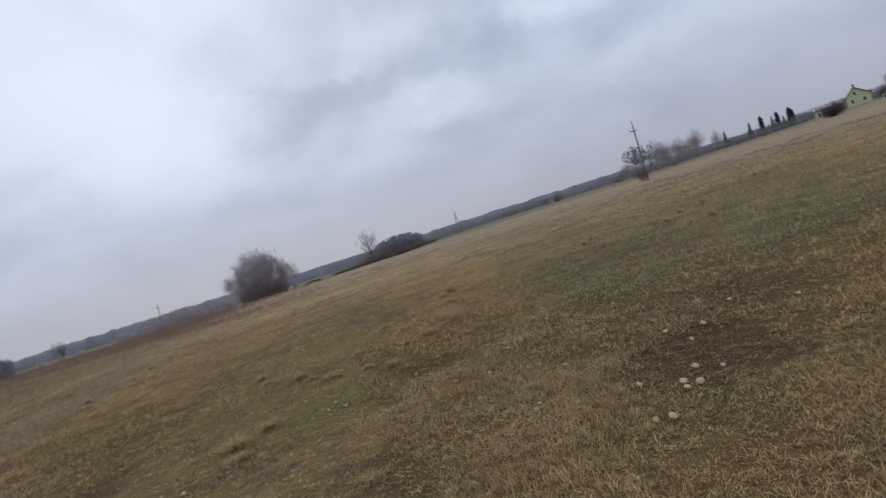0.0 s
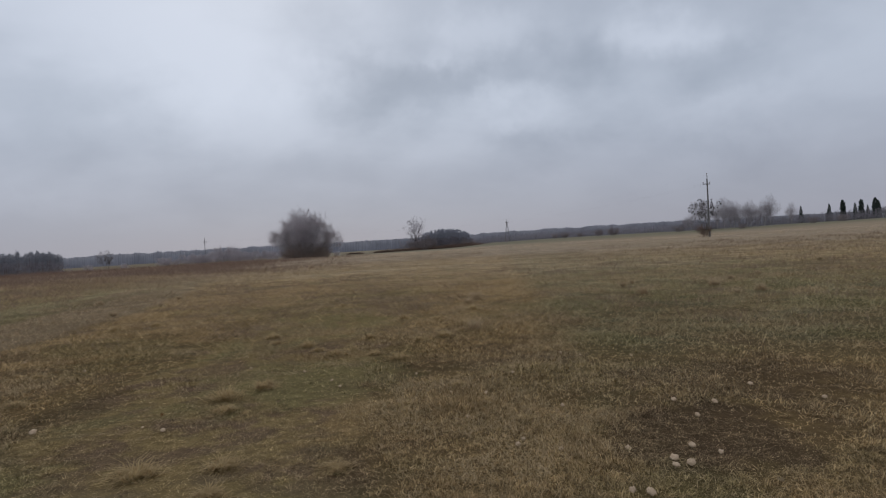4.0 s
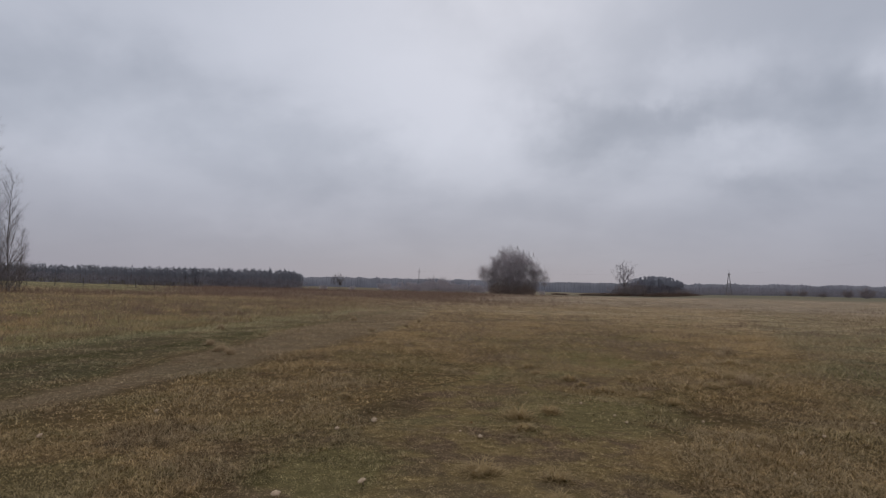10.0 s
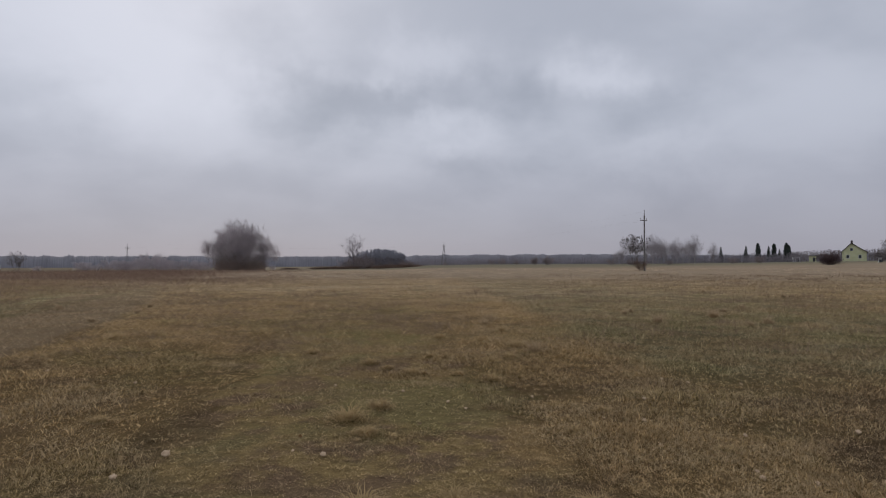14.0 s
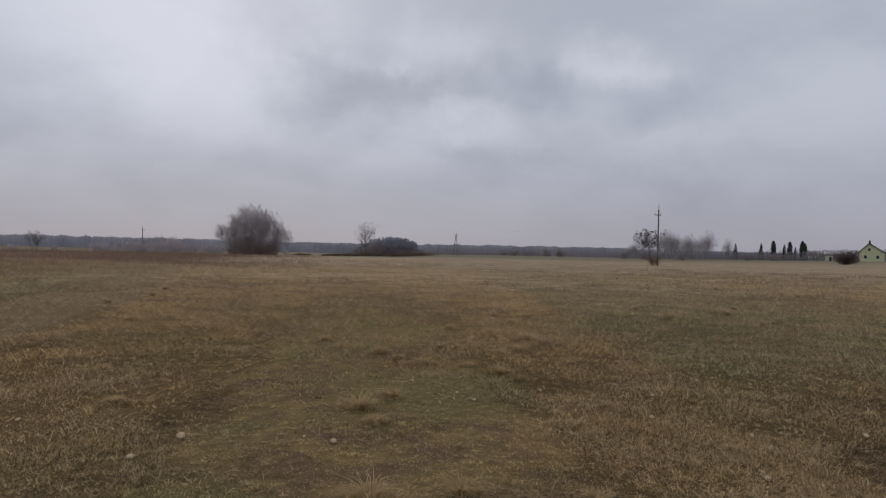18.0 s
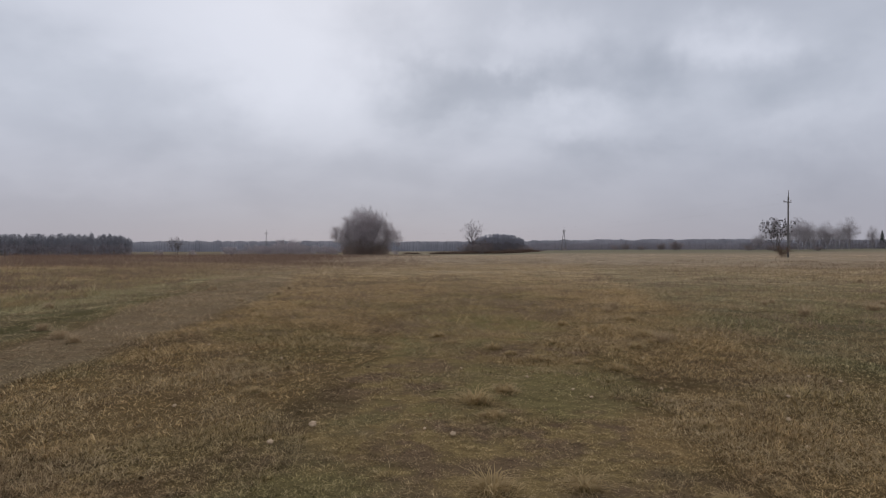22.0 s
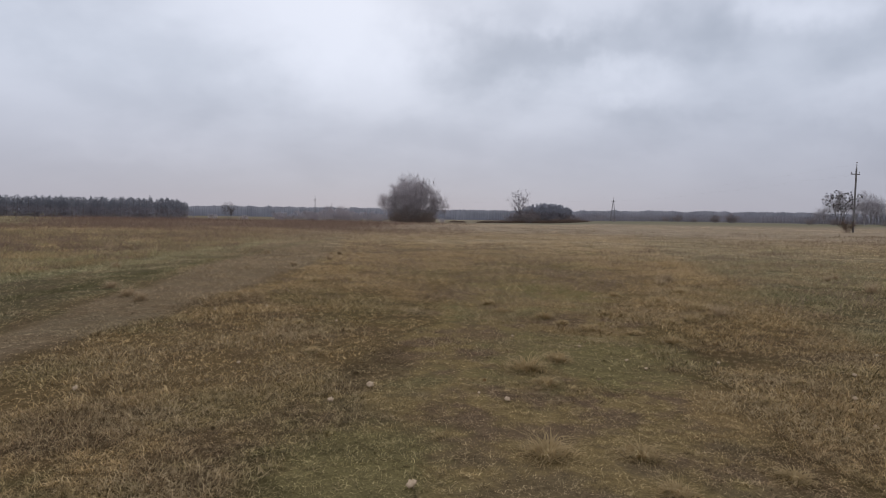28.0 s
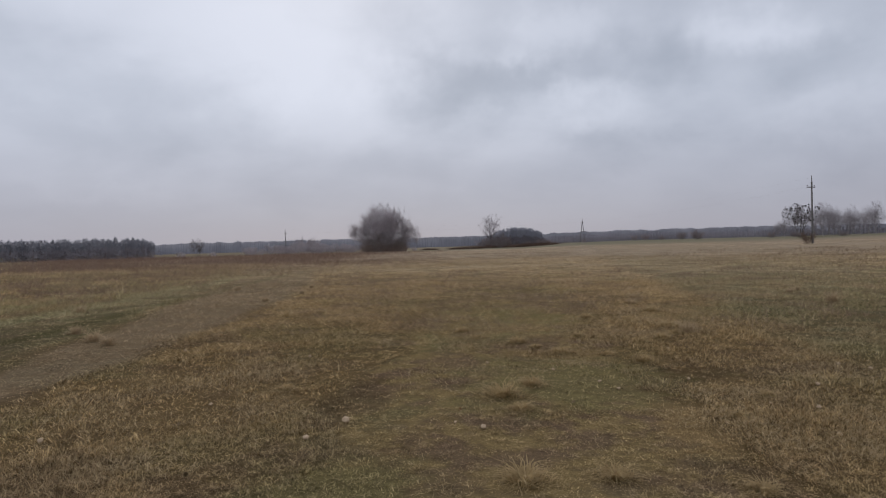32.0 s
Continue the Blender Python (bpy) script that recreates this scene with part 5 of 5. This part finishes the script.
def tussock(x, y, size, seed, mat=M_TUFT, name="grass_tussock", label="dry straw-coloured grass tussock standing in the short sward", group="grass tussocks", thick=0.0029, erect=0.0):
    """A low tuft: upright in the middle, combed flat round the rim; erect: standing up all over."""
    rng = np.random.default_rng(seed)
    n = 430
    r = np.abs(rng.normal(0, 0.62, n)).clip(0, 1.6)
    a = rng.random(n) * 2 * math.pi
    wide = 0.75 * size * (1 - 0.45 * erect)
    root = np.stack([wide * r * np.cos(a), wide * r * np.sin(a), np.full(n, -0.012)], 1)
    out = a + rng.normal(0, 1.25, n)
    way = np.stack([np.cos(out), np.sin(out), np.zeros(n)], 1)
    side = np.stack([-np.sin(out), np.cos(out), np.zeros(n)], 1) * (thick * (0.6 + 0.8 * rng.random(n)))[:, None]
    ln = (size * (0.40 + 0.75 * rng.random(n)) * (1.1 - 0.40 * r).clip(0.35, 1.1))[:, None]
    rise = (0.86 - 0.50 * r + 0.7 * erect + rng.normal(0, 0.17, n)).clip(0.05, 1.0 + 0.5 * erect)[:, None]
    bend = side / np.linalg.norm(side, axis=1)[:, None] * rng.normal(0, 0.75, (n, 1))
    up = np.array([[0, 0, 1.0]])
    m = root + ln * 0.5 * (way * (1 - 0.45 * rise) + bend * 0.4 + up * rise)
    t = m + ln * 0.55 * (way + bend + up * (rise * (0.35 + 0.5 * erect) - 0.42 * rng.random((n, 1))))
    t[:, 2] = np.maximum(t[:, 2], 0.006)
    v = np.stack([root - side, root + side, m + side, m - side, t], 1).reshape(-1, 3)
    b = (np.arange(n) * 5)[:, None]
    f = np.concatenate([b + [[0, 1, 2]], b + [[0, 2, 3]], b + [[3, 2, 4]]])
    ob = new(name, raw_mesh(name, v, f, mat))
    ob.location = (x, y, float(ground_z(x, y)))
    tagged(ob, label, "grass tuft", group)


TUFTS = ((-0.06, 5.93, 0.27), (0.07, 3.80, 0.20), (0.65, 3.88, 0.16), (0.10, 5.45, 0.15), (0.24, 6.35, 0.18), (-0.78, 10.4, 0.22), (0.16, 9.0, 0.24), (1.52, 11.7, 0.25), (1.67, 7.6, 0.22),
         (2.67, 10.3, 0.28), (-4.72, 12.5, 0.28), (-4.2, 13.2, 0.26), (1.47, 3.74, 0.12), (-1.29, 2.02, 0.17), (0.7, 8.2, 0.22), (0.74, 3.37, 0.12), (2.3, 9.2, 0.22), (3.0, 12.8, 0.28),
         (1.1, 9.4, 0.2), (1.9, 8.9, 0.22), (2.6, 9.6, 0.18), (0.4, 8.6, 0.16), (1.3, 8.0, 0.16), (2.2, 11.1, 0.24), (-0.5, 9.6, 0.18), (1.9, 5.2, 0.12), (2.4, 5.9, 0.13), (2.9, 4.6, 0.12), (-2.3, 6.0, 0.11), (-3.1, 7.6, 0.13))
for k, (x, y, size) in enumerate(TUFTS):
    tussock(x, y, size * (0.98 if y < 7 else 0.8), 200 + k)
for k, (x, y) in enumerate(CLUMPS):
    tussock(x, y, (0.20 + 0.04 * (k % 4)) * (1.0 if k < 7 else 0.8), 240 + k, M_CLUMP, "weed_clump", "low brown clump of dead weed stalks in the grass", "dead weed clumps", 0.0003 * math.hypot(x, y) ** 0.8, 0.45)


def leaf_mesh(seed, lobes):
    """A curled dry leaf, rounded or lobed, with a stalk."""
    rng = np.random.default_rng(seed)
    bm = bmesh.new()
    n = 15
    rings = []
    for f in (0.35, 0.7, 1.0):
        ring = []
        for k in range(n):
            a = 2 * math.pi * k / n
            r = f * (1 + (0.28 * math.cos(lobes * a) if lobes else 0.07 * rng.normal()) * f)
            x, y = r * math.cos(a), r * math.sin(a) * 0.85
            ring.append(bm.verts.new((0.5 * x, 0.5 * y, 0.30 * (x * x * 0.5 + 0.35 * abs(y) ** 1.5) + 0.02 * rng.normal() + 0.07)))
        rings.append(ring)
    c = bm.verts.new((0, 0, 0.05))
    for k in range(n):
        j = (k + 1) % n
        bm.faces.new((c, rings[0][k], rings[0][j]))
        for q in range(2):
            bm.faces.new((rings[q][k], rings[q + 1][k], rings[q + 1][j], rings[q][j]))
    bmesh.ops.solidify(bm, geom=bm.faces[:], thickness=0.03)
    rod(bm, (0.45, 0, 0.12), (0.85, 0.08, 0.06), 0.018, 0.012, 5)
    me = bpy.data.meshes.new("fallen_leaf")
    bm.to_mesh(me)
    bm.free()
    me.materials.append(M_LEAF)
    return me


LEAF_MESHES = [leaf_mesh(300, 0), leaf_mesh(301, 5), leaf_mesh(302, 0), leaf_mesh(303, 5), leaf_mesh(304, 3)]
TAN_MESHES = [m.copy() for m in LEAF_MESHES]
for m in TAN_MESHES:
    m.materials[0] = M_LEAFTAN


def fallen_leaf(x, y, size, k, tan=False):
    ob = new("fallen_leaf", (TAN_MESHES if tan else LEAF_MESHES)[k % 5])
    ob.matrix_world = Matrix.Translation((x, y, float(ground_z(x, y)) + 0.028)) @ pose(0, 0, 0, 12 + (k * 37) % 34, (k * 53) % 40 - 20, 0) @ pose(0, 0, 0, 0, 0, k * 77) @ Matrix.Scale(size, 4)
    tagged(ob, "curled tan dry leaf on matted grass" if tan else "pale whitish dry leaf lying on matted grass", "leaf", "fallen leaves")


MUSHROOMS = ((-1.37, 4.91, 0.085), (-1.57, 4.49, 0.07), (-0.22, 4.86, 0.06), (-0.46, 4.99, 0.035), (2.64, 5.46, 0.055), (-4.1, 8.8, 0.06), (-2.67, 7.9, 0.06), (-4.7, 8.35, 0.06), (-2.8, 5.4, 0.055),
             (-3.62, 4.31, 0.06), (-0.26, 7.46, 0.05), (1.92, 6.66, 0.05), (0.96, 6.5, 0.05), (0.52, 7.08, 0.05), (-0.06, 6.09, 0.04), (3.91, 3.74, 0.07), (3.27, 4.92, 0.055),
             (-0.67, 3.21, 0.08), (-0.05, 2.90, 0.06), (-1.08, 2.74, 0.085), (2.42, 4.73, 0.05), (2.74, 3.96, 0.06), (3.02, 3.80, 0.06), (3.47, 3.75, 0.06), (3.95, 7.0, 0.055), (3.0, 6.2, 0.055), (2.3, 5.6, 0.05),
             (4.5, 4.65, 0.07), (4.05, 3.62, 0.05), (3.70, 3.52, 0.075), (3.77, 3.43, 0.075), (3.66, 3.40, 0.07), (3.36, 3.01, 0.075), (3.27, 3.06, 0.055), (4.21, 4.79, 0.06), (4.22, 4.35, 0.06),
             (2.80, 4.1, 0.05), (3.75, 7.25, 0.055), (1.1, 6.2, 0.05), (-1.93, 1.65, 0.075), (-3.85, 3.2, 0.07), (5.1, 5.2, 0.075), (5.5, 4.75, 0.06))


def cap_mesh(seed, split, wave):
    """A pale cap: a low dome with an uneven rim, some split into lobes, gills hollow beneath; one unit across."""
    rng = np.random.default_rng(seed)
    n = 20
    bm = bmesh.new()
    edge = [1 + wave * rng.normal() - (split * max(0.0, math.cos(2 * math.pi * (k + 0.5) * 5 / n)) ** 2) for k in range(n)]
    top = bm.verts.new((0, 0, 0.18 + 0.03 * rng.normal()))
    rings = []
    for f, z in ((0.35, 0.20), (0.7, 0.17), (0.93, 0.10), (1.0, 0.04), (0.9, -0.02), (0.3, 0.04)):
        rings.append([bm.verts.new((0.5 * f * (1 + (edge[k] - 1) * f * f) * math.cos(2 * math.pi * k / n), 0.5 * f * (1 + (edge[k] - 1) * f * f) * math.sin(2 * math.pi * k / n),
                                    z + 0.035 * rng.normal() * f)) for k in range(n)])
    for k in range(n):
        q = (k + 1) % n
        bm.faces.new((top, rings[0][k], rings[0][q]))
        for a, b in zip(rings, rings[1:]):
            bm.faces.new((a[k], b[k], b[q], a[q]))
    for face in bm.faces:
        face.smooth = True
    bmesh.ops.recalc_face_normals(bm, faces=bm.faces)
    me = bpy.data.meshes.new("cap")
    bm.to_mesh(me)
    bm.free()
    me.materials.append(M_CAP)
    return me


def stem_mesh():
    bm = bmesh.new()
    rod(bm, (0, 0, -0.55), (0.03, 0.02, 0.12), 0.075, 0.065, 9)
    me = bpy.data.meshes.new("stem")
    bm.to_mesh(me)
    bm.free()
    me.materials.append(M_STEM)
    return me


CAPS = [cap_mesh(320, 0.14, 0.06), cap_mesh(321, 0.42, 0.07), cap_mesh(322, 0.12, 0.10), cap_mesh(323, 0.30, 0.09), cap_mesh(324, 0.18, 0.08)]
STEM = stem_mesh()


def mushroom(x, y, size, k):
    """A small pale mushroom with its cap just above the grass."""
    kinds = ("rounded pale whitish mushroom cap in matted grass", "pale mushroom with a split star-shaped cap", "rounded pale mushroom with a wavy rim in grass", "pale mushroom with a nicked rim in grass", "rounded pale whitish mushroom cap in matted grass")
    ob = thing("mushroom", (x, y, float(ground_z(x, y)) + 0.42 * size), kinds[k % 5], "mushroom", "mushrooms in the grass")
    ob.matrix_world = ob.matrix_world @ pose(0, 0, 0, 14 + (k * 37) % 26, (k * 53) % 30 - 15, 0) @ pose(0, 0, 0, 0, 0, k * 77) @ Matrix.Scale(size * 0.76, 4)
    for name, me in (("cap", CAPS[k % 5]), ("stem", STEM)):
        new(name, me).parent = ob


for k, (x, y, size) in enumerate(MUSHROOMS):
    mushroom(x, y, size, k if k else 2)
strewn = np.random.default_rng(310)
for k in range(120):
    r, a = 4.5 + 14 * strewn.random() ** 0.8, radians(-58 + (106 if k % 2 else 44) * strewn.random())
    fallen_leaf(0.6 + r * math.sin(a), r * math.cos(a) - 0.3, 0.026 + 0.026 * strewn.random(), k, strewn.random() < 0.65)
